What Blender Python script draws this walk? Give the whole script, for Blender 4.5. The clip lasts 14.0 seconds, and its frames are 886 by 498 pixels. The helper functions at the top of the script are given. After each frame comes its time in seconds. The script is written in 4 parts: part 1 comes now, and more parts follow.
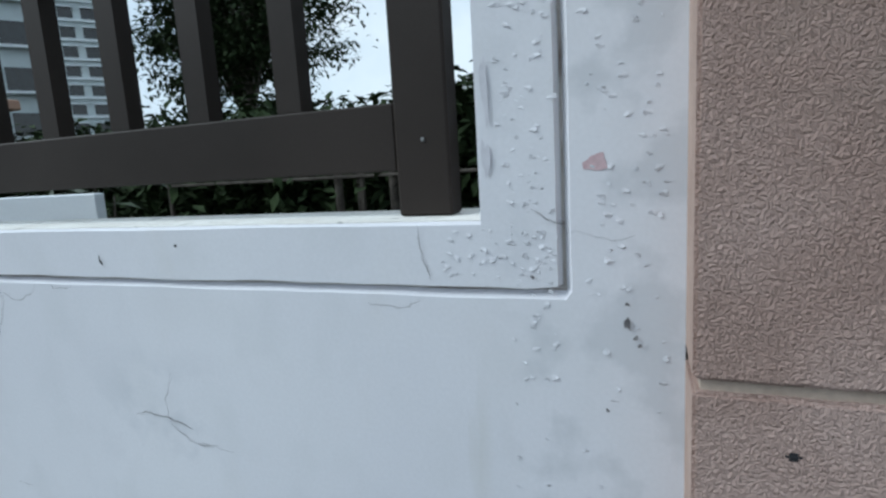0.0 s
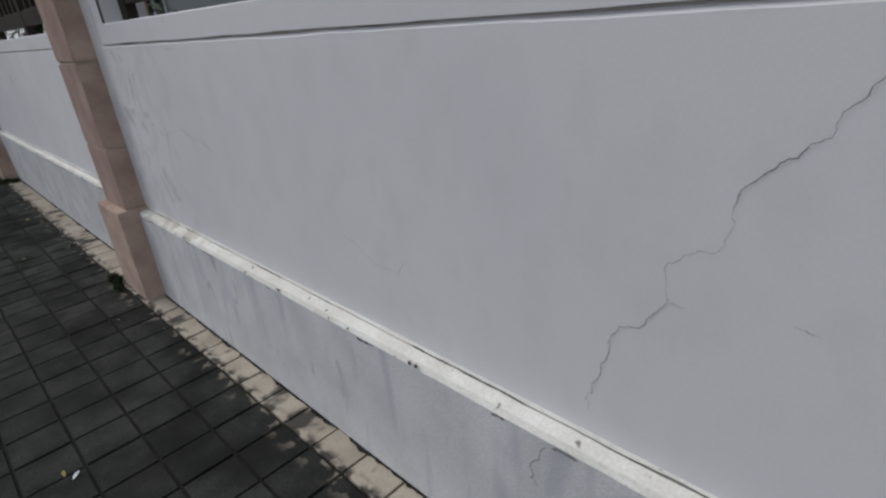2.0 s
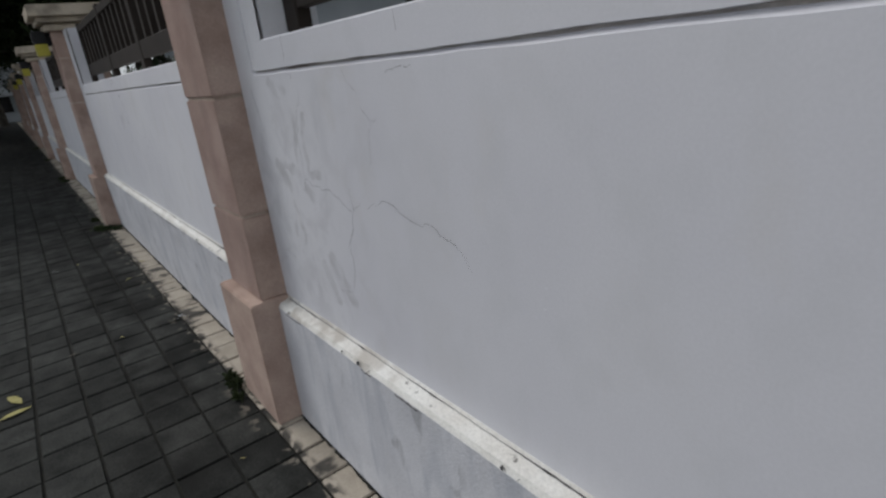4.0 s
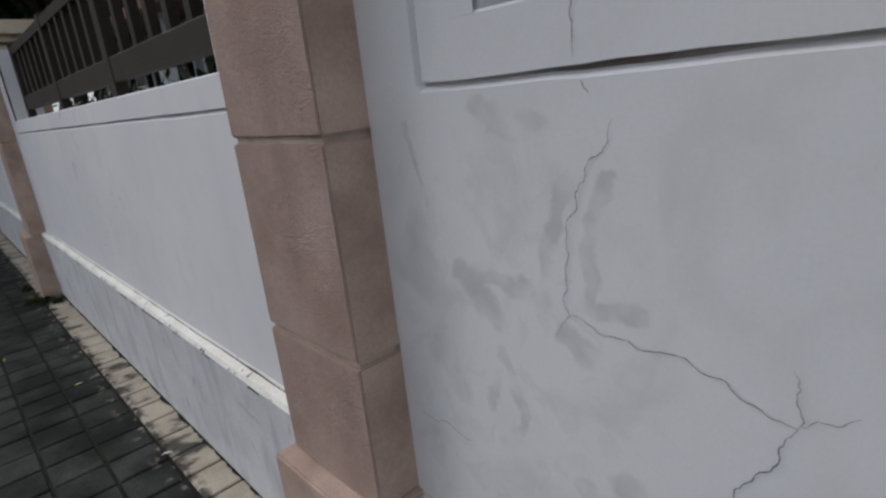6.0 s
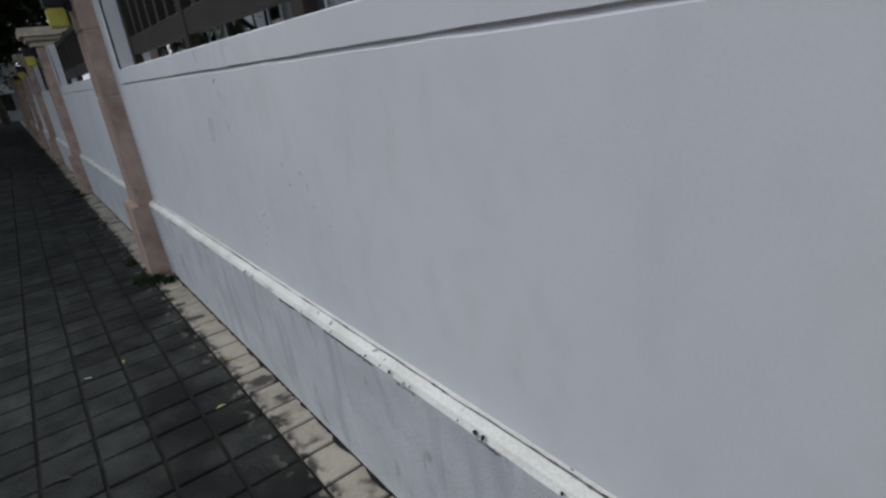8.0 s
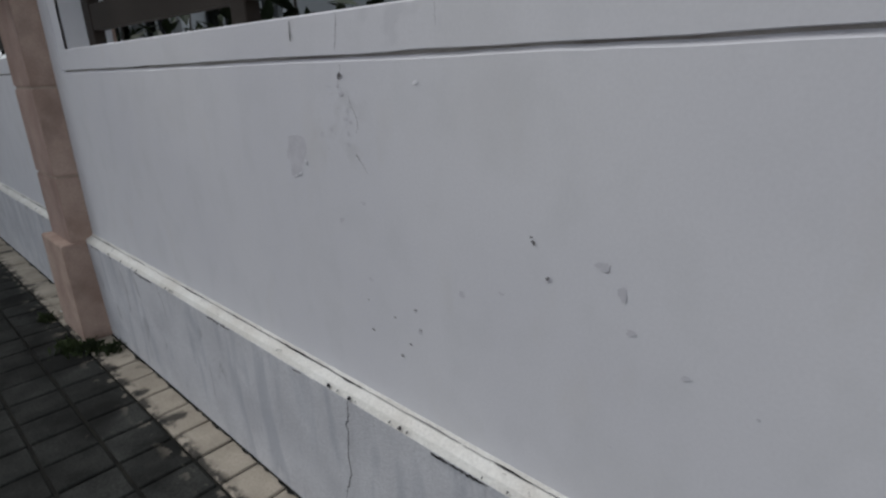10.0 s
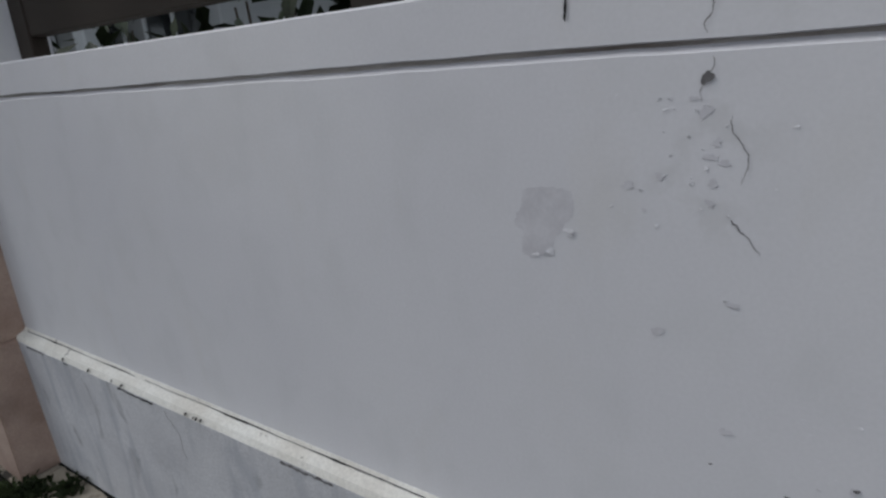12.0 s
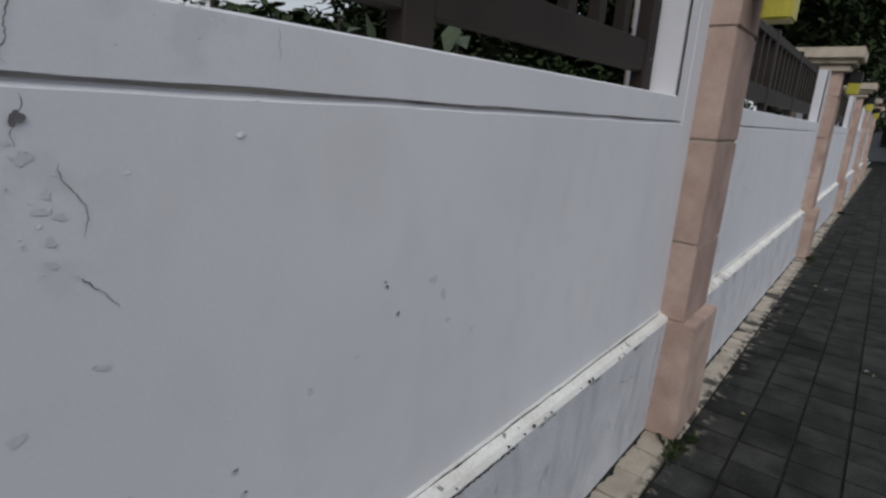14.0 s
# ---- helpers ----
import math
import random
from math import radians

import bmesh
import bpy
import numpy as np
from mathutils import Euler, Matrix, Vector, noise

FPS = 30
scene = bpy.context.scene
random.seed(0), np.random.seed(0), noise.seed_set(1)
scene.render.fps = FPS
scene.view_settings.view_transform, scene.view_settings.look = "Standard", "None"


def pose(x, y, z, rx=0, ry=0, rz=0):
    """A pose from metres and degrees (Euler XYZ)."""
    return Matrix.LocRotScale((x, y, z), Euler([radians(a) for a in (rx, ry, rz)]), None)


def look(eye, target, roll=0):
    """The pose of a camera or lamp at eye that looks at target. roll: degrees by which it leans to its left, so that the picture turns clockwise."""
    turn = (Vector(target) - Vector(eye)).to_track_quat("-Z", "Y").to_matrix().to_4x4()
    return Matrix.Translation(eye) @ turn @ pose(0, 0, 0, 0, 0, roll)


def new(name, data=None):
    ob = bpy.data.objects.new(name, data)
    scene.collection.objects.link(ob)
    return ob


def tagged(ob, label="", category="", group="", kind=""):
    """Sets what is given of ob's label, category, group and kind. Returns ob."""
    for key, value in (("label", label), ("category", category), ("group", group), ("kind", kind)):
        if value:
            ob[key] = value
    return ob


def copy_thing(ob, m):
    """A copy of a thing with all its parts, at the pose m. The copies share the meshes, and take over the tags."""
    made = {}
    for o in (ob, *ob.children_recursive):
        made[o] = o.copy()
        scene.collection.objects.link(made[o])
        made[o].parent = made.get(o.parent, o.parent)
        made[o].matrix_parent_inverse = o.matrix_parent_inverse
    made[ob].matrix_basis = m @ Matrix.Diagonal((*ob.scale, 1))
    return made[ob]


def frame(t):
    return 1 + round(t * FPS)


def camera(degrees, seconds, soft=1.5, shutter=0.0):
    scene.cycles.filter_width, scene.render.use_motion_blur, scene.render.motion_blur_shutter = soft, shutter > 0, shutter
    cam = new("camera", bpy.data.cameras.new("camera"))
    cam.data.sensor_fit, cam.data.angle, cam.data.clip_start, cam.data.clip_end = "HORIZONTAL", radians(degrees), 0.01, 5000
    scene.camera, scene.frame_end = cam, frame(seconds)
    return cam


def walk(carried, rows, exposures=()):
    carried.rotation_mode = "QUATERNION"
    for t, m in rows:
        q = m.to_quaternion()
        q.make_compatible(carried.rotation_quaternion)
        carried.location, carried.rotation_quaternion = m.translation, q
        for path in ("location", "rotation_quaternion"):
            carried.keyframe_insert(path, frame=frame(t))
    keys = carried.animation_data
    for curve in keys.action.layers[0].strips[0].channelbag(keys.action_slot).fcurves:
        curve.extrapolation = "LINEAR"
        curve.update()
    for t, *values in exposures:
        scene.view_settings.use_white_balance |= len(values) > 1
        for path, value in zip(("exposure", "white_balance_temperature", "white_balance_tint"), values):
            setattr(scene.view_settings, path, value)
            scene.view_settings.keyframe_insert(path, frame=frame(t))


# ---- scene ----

# camera and walk
cam = camera(78.4, 14.0, soft=2.5)
PATH = [
    (0, (0.164, -0.705, 1.612), (-0.536, 1.143, 1.301), -3.4),
    (0.5, (-0.051, -0.723, 1.522), (-1.109, 0.886, 0.982), -6.2),
    (1, (-0.361, -0.683, 1.491), (-1.721, 0.61, 0.799), -8.4),
    (1.5, (-0.706, -0.809, 1.467), (-2.05, 0.476, 0.731), -5.2),
    (1.8, (-0.878, -0.854, 1.493), (-2.218, 0.403, 0.704), -5.6),
    (2, (-0.988, -0.85, 1.465), (-2.322, 0.398, 0.651), -5.6),
    (2.5, (-1.372, -0.732, 1.448), (-2.841, 0.393, 0.688), -10.0),
    (2.7, (-1.485, -0.734, 1.453), (-3.017, 0.308, 0.705), -9.8),
    (4.8, (-2.814, -0.679, 1.408), (-4.228, 0.598, 0.796), -0.5),
    (5, (-2.929, -0.71, 1.432), (-4.25, 0.673, 0.846), -0.8),
    (5.2, (-3.027, -0.714, 1.435), (-4.313, 0.705, 0.859), -0.4),
    (5.5, (-3.202, -0.683, 1.418), (-4.544, 0.678, 0.827), -3.2),
    (6, (-3.528, -0.617, 1.428), (-4.951, 0.672, 0.866), -6.1),
    (6.4, (-3.786, -0.688, 1.411), (-5.17, 0.637, 0.839), -4.2),
    (6.5, (-3.864, -0.728, 1.404), (-5.186, 0.672, 0.862), -1.6),
    (7, (-4.15, -0.733, 1.415), (-5.496, 0.595, 0.763), -4.3),
    (7.5, (-4.489, -0.686, 1.391), (-5.986, 0.491, 0.781), -7.5),
    (7.7, (-4.598, -0.665, 1.409), (-6.126, 0.428, 0.724), -7.2),
    (9.8, (-5.923, -0.748, 1.393), (-7.265, 0.589, 0.749), -1.4),
    (10, (-6.031, -0.783, 1.407), (-7.326, 0.603, 0.773), -1.6),
    (10.5, (-6.267, -0.747, 1.375), (-7.569, 0.664, 0.817), -2.4),
    (11, (-6.504, -0.655, 1.394), (-7.745, 0.813, 0.842), -6.0),
    (11.5, (-6.703, -0.699, 1.403), (-7.628, 0.996, 0.883), -4.6),
    (12, (-6.973, -0.746, 1.407), (-8.009, 0.861, 0.821), -3.2),
    (12.5, (-7.156, -0.613, 1.425), (-8.109, 1.039, 0.824), -9.4),
    (13, (-7.207, -0.541, 1.435), (-7.292, 1.321, 0.71), -1.8),
    (13.3, (-7.229, -0.561, 1.424), (-6.641, 1.243, 0.793), 0.7),
    (13.5, (-7.252, -0.581, 1.432), (-6.376, 1.11, 0.82), 2.0),
    (14, (-7.223, -0.667, 1.43), (-5.704, 0.534, 0.93), 3.6),
]
EXPOSURES = [
    (0.0, 0.58, 5720, 1), (0.4, 0.04, 5860, 4), (1.0, -0.07, 6240, 8), (2.5, 0.0, 6540, 11), (5.0, 0.02, 6540, 11), (6.0, 0.10, 6540, 11), (6.6, 0.40, 6540, 11), (7.0, 0.36, 6480, 11), (7.5, 0.14, 6190, 8), (10.0, -0.02, 6540, 11),
    (12.5, 0.03, 6480, 10), (13.5, -0.06, 6340, 8), (14.0, -0.08, 6450, 11),
]
walk(cam, [(t, look(eye, target, roll)) for t, eye, target, roll in PATH], EXPOSURES)

# ---------------------------------------------------------------- light
world = bpy.data.worlds.new("overcast_sky")
scene.world = world
world.use_nodes = True
wt = world.node_tree
sky = wt.nodes.new("ShaderNodeTexSky")
sky.sky_type = 'NISHITA'
sky.sun_disc = False
sky.sun_elevation, sky.sun_rotation = radians(42), radians(244)
cloud_noise = wt.nodes.new("ShaderNodeTexNoise")
cloud_noise.inputs["Scale"].default_value = 3.2
cloud_noise.inputs["Detail"].default_value = 7
cloud_ramp = wt.nodes.new("ShaderNodeValToRGB")
cloud_ramp.color_ramp.elements[0].position, cloud_ramp.color_ramp.elements[0].color = 0.36, (6.2, 7.2, 8.2, 1)
cloud_ramp.color_ramp.elements[1].position, cloud_ramp.color_ramp.elements[1].color = 0.62, (9.6, 9.9, 10.2, 1)
sky_mix = wt.nodes.new("ShaderNodeMixRGB")
sky_mix.inputs[0].default_value = 0.88
coords = wt.nodes.new("ShaderNodeTexCoord")
wt.links.new(coords.outputs["Generated"], cloud_noise.inputs["Vector"])
wt.links.new(cloud_noise.outputs["Fac"], cloud_ramp.inputs[0])
wt.links.new(sky.outputs[0], sky_mix.inputs[1])
wt.links.new(cloud_ramp.outputs[0], sky_mix.inputs[2])
wt.links.new(sky_mix.outputs[0], wt.nodes["Background"].inputs[0])
wt.nodes["Background"].inputs[1].default_value = 0.067

sun = new("sun", bpy.data.lights.new("sun", 'SUN'))
sun.data.energy, sun.data.angle, sun.data.color = 1.5, radians(32), (1.0, 0.985, 0.97)
sun.matrix_world = look((-11.5, -5.5, 11.5), (0, 0, 0))

# ---------------------------------------------------------------- materials
def mat(name, a, b, rough=0.8, scale=6.0, bump=0.0, bump_scale=60.0, fine=0.25, metal=0.0, spec=0.3, per_object=0.0, low=0.35, high=0.65, detail=6.0, bump_distance=0.004):
    """Two colours blended by a broad noise, broken up by a fine one, with relief."""
    m = bpy.data.materials.new(name)
    m.use_nodes = True
    t = m.node_tree
    n, l = t.nodes, t.links
    p = n["Principled BSDF"]
    p.inputs["Roughness"].default_value, p.inputs["Metallic"].default_value = rough, metal
    p.inputs["Specular IOR Level"].default_value = spec
    geo = n.new("ShaderNodeNewGeometry")
    broad = n.new("ShaderNodeTexNoise")
    broad.inputs["Scale"].default_value, broad.inputs["Detail"].default_value = scale, detail
    l.new(geo.outputs["Position"], broad.inputs["Vector"])
    ramp = n.new("ShaderNodeValToRGB")
    ramp.color_ramp.elements[0].position, ramp.color_ramp.elements[0].color = low, (*a, 1)
    ramp.color_ramp.elements[1].position, ramp.color_ramp.elements[1].color = high, (*b, 1)
    l.new(broad.outputs["Fac"], ramp.inputs[0])
    grain = n.new("ShaderNodeTexNoise")
    grain.inputs["Scale"].default_value, grain.inputs["Detail"].default_value = bump_scale, 4
    l.new(geo.outputs["Position"], grain.inputs["Vector"])
    spread = n.new("ShaderNodeMapRange")
    spread.inputs["From Min"].default_value, spread.inputs["From Max"].default_value = 0.3, 0.7
    spread.inputs["To Min"].default_value, spread.inputs["To Max"].default_value = 1 - fine, 1 + fine * 0.4
    l.new(grain.outputs["Fac"], spread.inputs["Value"])
    mul = n.new("ShaderNodeMixRGB")
    mul.blend_type = 'MULTIPLY'
    mul.inputs[0].default_value = 1
    l.new(ramp.outputs[0], mul.inputs[1])
    l.new(spread.outputs[0], mul.inputs[2])
    out = mul.outputs[0]
    if per_object:
        info = n.new("ShaderNodeObjectInfo")
        r = n.new("ShaderNodeMapRange")
        r.inputs["To Min"].default_value, r.inputs["To Max"].default_value = 1 - per_object, 1 + per_object
        l.new(info.outputs["Random"], r.inputs["Value"])
        isl = n.new("ShaderNodeMapRange")
        isl.inputs["To Min"].default_value, isl.inputs["To Max"].default_value = 1 - per_object, 1 + per_object
        l.new(geo.outputs["Random Per Island"], isl.inputs["Value"])
        both = n.new("ShaderNodeMath")
        both.operation = 'MULTIPLY'
        l.new(r.outputs[0], both.inputs[0])
        l.new(isl.outputs[0], both.inputs[1])
        mul2 = n.new("ShaderNodeMixRGB")
        mul2.blend_type = 'MULTIPLY'
        mul2.inputs[0].default_value = 1
        l.new(out, mul2.inputs[1])
        l.new(both.outputs[0], mul2.inputs[2])
        out = mul2.outputs[0]
    l.new(out, p.inputs["Base Color"])
    if bump:
        b_ = n.new("ShaderNodeBump")
        b_.inputs["Strength"].default_value, b_.inputs["Distance"].default_value = bump, bump_distance
        l.new(grain.outputs["Fac"], b_.inputs["Height"])
        l.new(b_.outputs[0], p.inputs["Normal"])
    m["out"] = mul.name
    return m


def stain(m, colour, scale, low, high, x=None, y=None, z=None, strength=1.0, stretch=(1, 1, 1), distortion=0.0):
    """Lay a stain over a material's colour: a noise cut to blotches, kept to a stretch of the place where one is given as (from, full from, full to, to)."""
    t = m.node_tree
    n, l = t.nodes, t.links
    p = n["Principled BSDF"]
    old = p.inputs["Base Color"].links[0].from_socket
    geo = n.new("ShaderNodeNewGeometry")
    st = n.new("ShaderNodeVectorMath")
    st.operation = 'MULTIPLY'
    st.inputs[1].default_value = stretch
    l.new(geo.outputs["Position"], st.inputs[0])
    no = n.new("ShaderNodeTexNoise")
    no.inputs["Scale"].default_value, no.inputs["Detail"].default_value = scale, 7
    no.inputs["Distortion"].default_value = distortion
    l.new(st.outputs[0], no.inputs["Vector"])
    r = n.new("ShaderNodeMapRange")
    r.inputs["From Min"].default_value, r.inputs["From Max"].default_value = low, high
    r.inputs["To Max"].default_value = strength
    l.new(no.outputs["Fac"], r.inputs["Value"])
    fac = r.outputs[0]
    sep = n.new("ShaderNodeSeparateXYZ")
    l.new(geo.outputs["Position"], sep.inputs[0])
    for axis, lim in zip("XYZ", (x, y, z)):
        if lim:
            for lo, hi in ((lim[0], lim[1]), (lim[3], lim[2])):
                k = n.new("ShaderNodeMapRange")
                k.inputs["From Min"].default_value, k.inputs["From Max"].default_value = lo, hi
                l.new(sep.outputs[axis], k.inputs["Value"])
                mm = n.new("ShaderNodeMath")
                mm.operation = 'MULTIPLY'
                l.new(fac, mm.inputs[0])
                l.new(k.outputs[0], mm.inputs[1])
                fac = mm.outputs[0]
    mix = n.new("ShaderNodeMixRGB")
    mix.inputs[2].default_value = (*colour, 1)
    l.new(fac, mix.inputs[0])
    l.new(old, mix.inputs[1])
    l.new(mix.outputs[0], p.inputs["Base Color"])
    return m


def damp_marks(m, lines, colour, strength):
    """Wandering damp marks in the paint: (points as x, z; half width), their edges broken up by noise."""
    t = m.node_tree
    n, l = t.nodes, t.links
    p = n["Principled BSDF"]
    old = p.inputs["Base Color"].links[0].from_socket

    def vec(op, a, b=None):
        k = n.new("ShaderNodeVectorMath")
        k.operation = op
        for i, v in enumerate((a, b)):
            if v is None:
                continue
            if isinstance(v, tuple):
                k.inputs[i].default_value = v
            else:
                l.new(v, k.inputs[i])
        return k

    def num(op, a, b, clamp=False):
        k = n.new("ShaderNodeMath")
        k.operation, k.use_clamp = op, clamp
        for i, v in enumerate((a, b)):
            if isinstance(v, float):
                k.inputs[i].default_value = v
            else:
                l.new(v, k.inputs[i])
        return k.outputs[0]

    geo = n.new("ShaderNodeNewGeometry")
    no = n.new("ShaderNodeTexNoise")
    no.inputs["Scale"].default_value, no.inputs["Detail"].default_value = 24, 5
    l.new(geo.outputs["Position"], no.inputs["Vector"])
    off = vec('MULTIPLY', vec('SUBTRACT', no.outputs["Color"], (0.5, 0.5, 0.5)).outputs[0], (0.05, 0.0, 0.05))
    at = vec('MULTIPLY', vec('ADD', geo.outputs["Position"], off.outputs[0]).outputs[0], (1.0, 0.0, 1.0)).outputs[0]
    best = None
    for pts, half in lines:
        for (ax, az), (bx, bz) in zip(pts, pts[1:]):
            d = Vector((bx - ax, 0, bz - az))
            rel = vec('SUBTRACT', at, (ax, 0.0, az)).outputs[0]
            f = num('MULTIPLY', vec('DOT_PRODUCT', rel, tuple(d / d.length_squared)).outputs["Value"], 1.0, True)
            sc = n.new("ShaderNodeVectorMath")
            sc.operation = 'SCALE'
            sc.inputs[0].default_value = d
            l.new(f, sc.inputs["Scale"])
            near = num('DIVIDE', vec('DISTANCE', rel, sc.outputs[0]).outputs["Value"], half)
            best = near if best is None else num('MINIMUM', best, near)
    r = n.new("ShaderNodeMapRange")
    r.interpolation_type = 'SMOOTHSTEP'
    r.inputs["From Min"].default_value, r.inputs["From Max"].default_value = 1.15, 0.55
    r.inputs["To Max"].default_value = strength
    l.new(best, r.inputs["Value"])
    patchy = n.new("ShaderNodeTexNoise")
    patchy.inputs["Scale"].default_value = 13
    l.new(geo.outputs["Position"], patchy.inputs["Vector"])
    pr = n.new("ShaderNodeMapRange")
    pr.inputs["From Min"].default_value, pr.inputs["From Max"].default_value = 0.35, 0.62
    l.new(patchy.outputs["Fac"], pr.inputs["Value"])
    mix = n.new("ShaderNodeMixRGB")
    mix.inputs[2].default_value = (*colour, 1)
    l.new(num('MULTIPLY', r.outputs[0], pr.outputs[0]), mix.inputs[0])
    l.new(old, mix.inputs[1])
    l.new(mix.outputs[0], p.inputs["Base Color"])


def worm_relief(m, scale=150.0, strength=0.75, distance=0.006):
    """Trowelled spray-stucco relief: squashed ridges over a grain."""
    t = m.node_tree
    n, l = t.nodes, t.links
    geo = n.new("ShaderNodeNewGeometry")
    no = n.new("ShaderNodeTexNoise")
    no.inputs["Scale"].default_value, no.inputs["Detail"].default_value, no.inputs["Distortion"].default_value = scale, 3, 1.6
    l.new(geo.outputs["Position"], no.inputs["Vector"])
    r = n.new("ShaderNodeMapRange")
    r.inputs["From Min"].default_value, r.inputs["From Max"].default_value = 0.36, 0.68
    l.new(no.outputs["Fac"], r.inputs["Value"])
    b = n.new("ShaderNodeBump")
    b.inputs["Strength"].default_value, b.inputs["Distance"].default_value = strength, distance
    l.new(r.outputs[0], b.inputs["Height"])
    l.new(b.outputs[0], n["Principled BSDF"].inputs["Normal"])
    return m


M_WALL = mat("white_wall_paint", (0.685, 0.68, 0.72), (0.75, 0.745, 0.775), 0.75, 1.3, 0.05, 160, 0.03)
stain(M_WALL, (0.56, 0.55, 0.56), 2.6, 0.54, 0.75, strength=0.35)
stain(M_WALL, (0.58, 0.585, 0.60), 9.0, 0.5, 0.68, strength=0.22, stretch=(1, 1, 0.7))
stain(M_WALL, (0.60, 0.56, 0.50), 4.2, 0.6, 0.74, strength=0.14, stretch=(1.6, 1, 0.7))
stain(M_WALL, (0.50, 0.495, 0.50), 14.0, 0.52, 0.62, x=(-7.22, -7.12, -7.02, -6.95), z=(1.15, 1.22, 1.36, 1.42), strength=0.25)
stain(M_WALL, (0.50, 0.50, 0.53), 12.0, 0.5, 0.6, x=(-7.0, -6.97, -6.78, -6.7), z=(1.445, 1.46, 1.52, 1.54), strength=0.3)
# Stains beside the pillar; their dark tone also paints in its shade.
stain(M_WALL, (0.44, 0.43, 0.455), 5.5, 0.5, 0.64, x=(-4.4, -4.3, -3.85, -3.4), z=(0.5, 0.55, 1.3, 1.44), strength=0.28, stretch=(1.1, 1, 0.9), distortion=0.6)
stain(M_WALL, (0.40, 0.39, 0.42), 16.0, 0.53, 0.6, x=(-4.4, -4.3, -3.95, -3.7), z=(0.5, 0.55, 1.2, 1.44), strength=0.12, stretch=(1.1, 1, 0.9), distortion=0.8)
stain(M_WALL, (0.55, 0.52, 0.48), 5.0, 0.5, 0.62, x=(-3.78, -3.68, -3.6, -3.5), z=(1.0, 1.15, 1.4, 1.47), strength=0.4, stretch=(1, 1, 0.6))
stain(M_WALL, (0.5, 0.51, 0.54), 9.0, 0.5, 0.6, x=(-0.05, 0.04, 0.25, 0.35), strength=0.5)
stain(M_WALL, (0.5, 0.49, 0.45), 6.0, 0.5, 0.62, x=(-0.13, -0.09, -0.07, -0.04), z=(1.0, 1.2, 1.56, 1.6), strength=0.45, stretch=(2, 1, 0.3))
stain(M_WALL, (0.55, 0.56, 0.6), 8.0, 0.48, 0.58, x=(-0.9, -0.76, -0.62, -0.5), z=(1.04, 1.1, 1.24, 1.32), strength=0.4)
damp_marks(M_WALL, (
    ([(-4.100, 1.398), (-4.040, 1.366), (-3.996, 1.372)], 0.022),
    ([(-3.950, 1.290), (-3.983, 1.200), (-3.990, 1.112)], 0.016),
    ([(-4.165, 1.125), (-4.064, 1.122), (-3.995, 1.109)], 0.018),
    ([(-3.887, 1.303), (-3.913, 1.245), (-3.918, 1.115)], 0.015),
    ([(-3.918, 1.110), (-3.838, 1.120)], 0.015),
    ([(-4.091, 0.993), (-4.123, 0.874)], 0.013),
    ([(-4.078, 0.980), (-4.050, 0.889), (-4.059, 0.844)], 0.014),
    ([(-4.165, 1.120), (-4.095, 1.055)], 0.024),
    ([(-3.960, 1.060), (-3.920, 1.035)], 0.022),
    ([(-4.280, 1.380), (-4.240, 1.240)], 0.007),
    ([(-3.860, 0.840), (-3.760, 0.720)], 0.030),
    ([(-3.930, 0.800), (-3.870, 0.690)], 0.024),
), (0.47, 0.46, 0.475), 0.58)
# Brown weathering, with the groove's depth shade mixed into the dark colour.
M_GROOVE = mat("weathered_shaded_groove_paint", (0.40, 0.36, 0.33), (0.55, 0.52, 0.49), 0.85, 9, 0.2, 150, 0.12)
stain(M_GROOVE, (0.12, 0.08, 0.065), 3.2, 0.53, 0.64, strength=0.8, stretch=(1, 1, 3))
M_PLINTH = mat("rough_white_render", (0.60, 0.60, 0.63), (0.70, 0.70, 0.73), 0.85, 5, 0.5, 130, 0.14, bump_distance=0.003)
stain(M_PLINTH, (0.40, 0.42, 0.47), 7.0, 0.52, 0.66, strength=0.5, stretch=(1.6, 1, 0.35), distortion=0.6)
stain(M_PLINTH, (0.1, 0.1, 0.11), 8.0, 0.64, 0.74, strength=0.4, stretch=(1.6, 1, 0.6), distortion=0.8)
# Paler than the wall: sky light on upward faces is in the colour.
M_LEDGE = mat("skylit_white_ledge", (0.74, 0.715, 0.665), (0.86, 0.85, 0.81), 0.85, 8, 0.4, 120, 0.12)
stain(M_LEDGE, (0.12, 0.11, 0.1), 22.0, 0.66, 0.70, strength=0.8)
stain(M_LEDGE, (0.45, 0.41, 0.36), 10.0, 0.5, 0.62, x=(-4.4, -4.35, -3.7, -3.3), strength=0.7)
M_STUCCO = mat("pink_beige_stucco", (0.43, 0.30, 0.255), (0.55, 0.405, 0.355), 0.9, 5, 0, 160, 0.1, per_object=0.03)
stain(M_STUCCO, (0.32, 0.23, 0.19), 4.0, 0.5, 0.72, strength=0.5, stretch=(1.5, 1.5, 0.6))
stain(M_STUCCO, (0.30, 0.29, 0.24), 3.0, 0.52, 0.7, x=(0.2, 0.35, 1.0, 1.1), strength=0.6)
worm_relief(M_STUCCO)
M_RENDER_PINK = mat("smooth_pink_render", (0.40, 0.285, 0.235), (0.53, 0.40, 0.335), 0.88, 6, 0.35, 140, 0.12, per_object=0.03)
stain(M_RENDER_PINK, (0.24, 0.17, 0.145), 5.0, 0.54, 0.7, strength=0.5)
M_CAP = mat("beige_coping_render", (0.46, 0.39, 0.30), (0.58, 0.5, 0.4), 0.88, 4, 0.3, 120, 0.12)
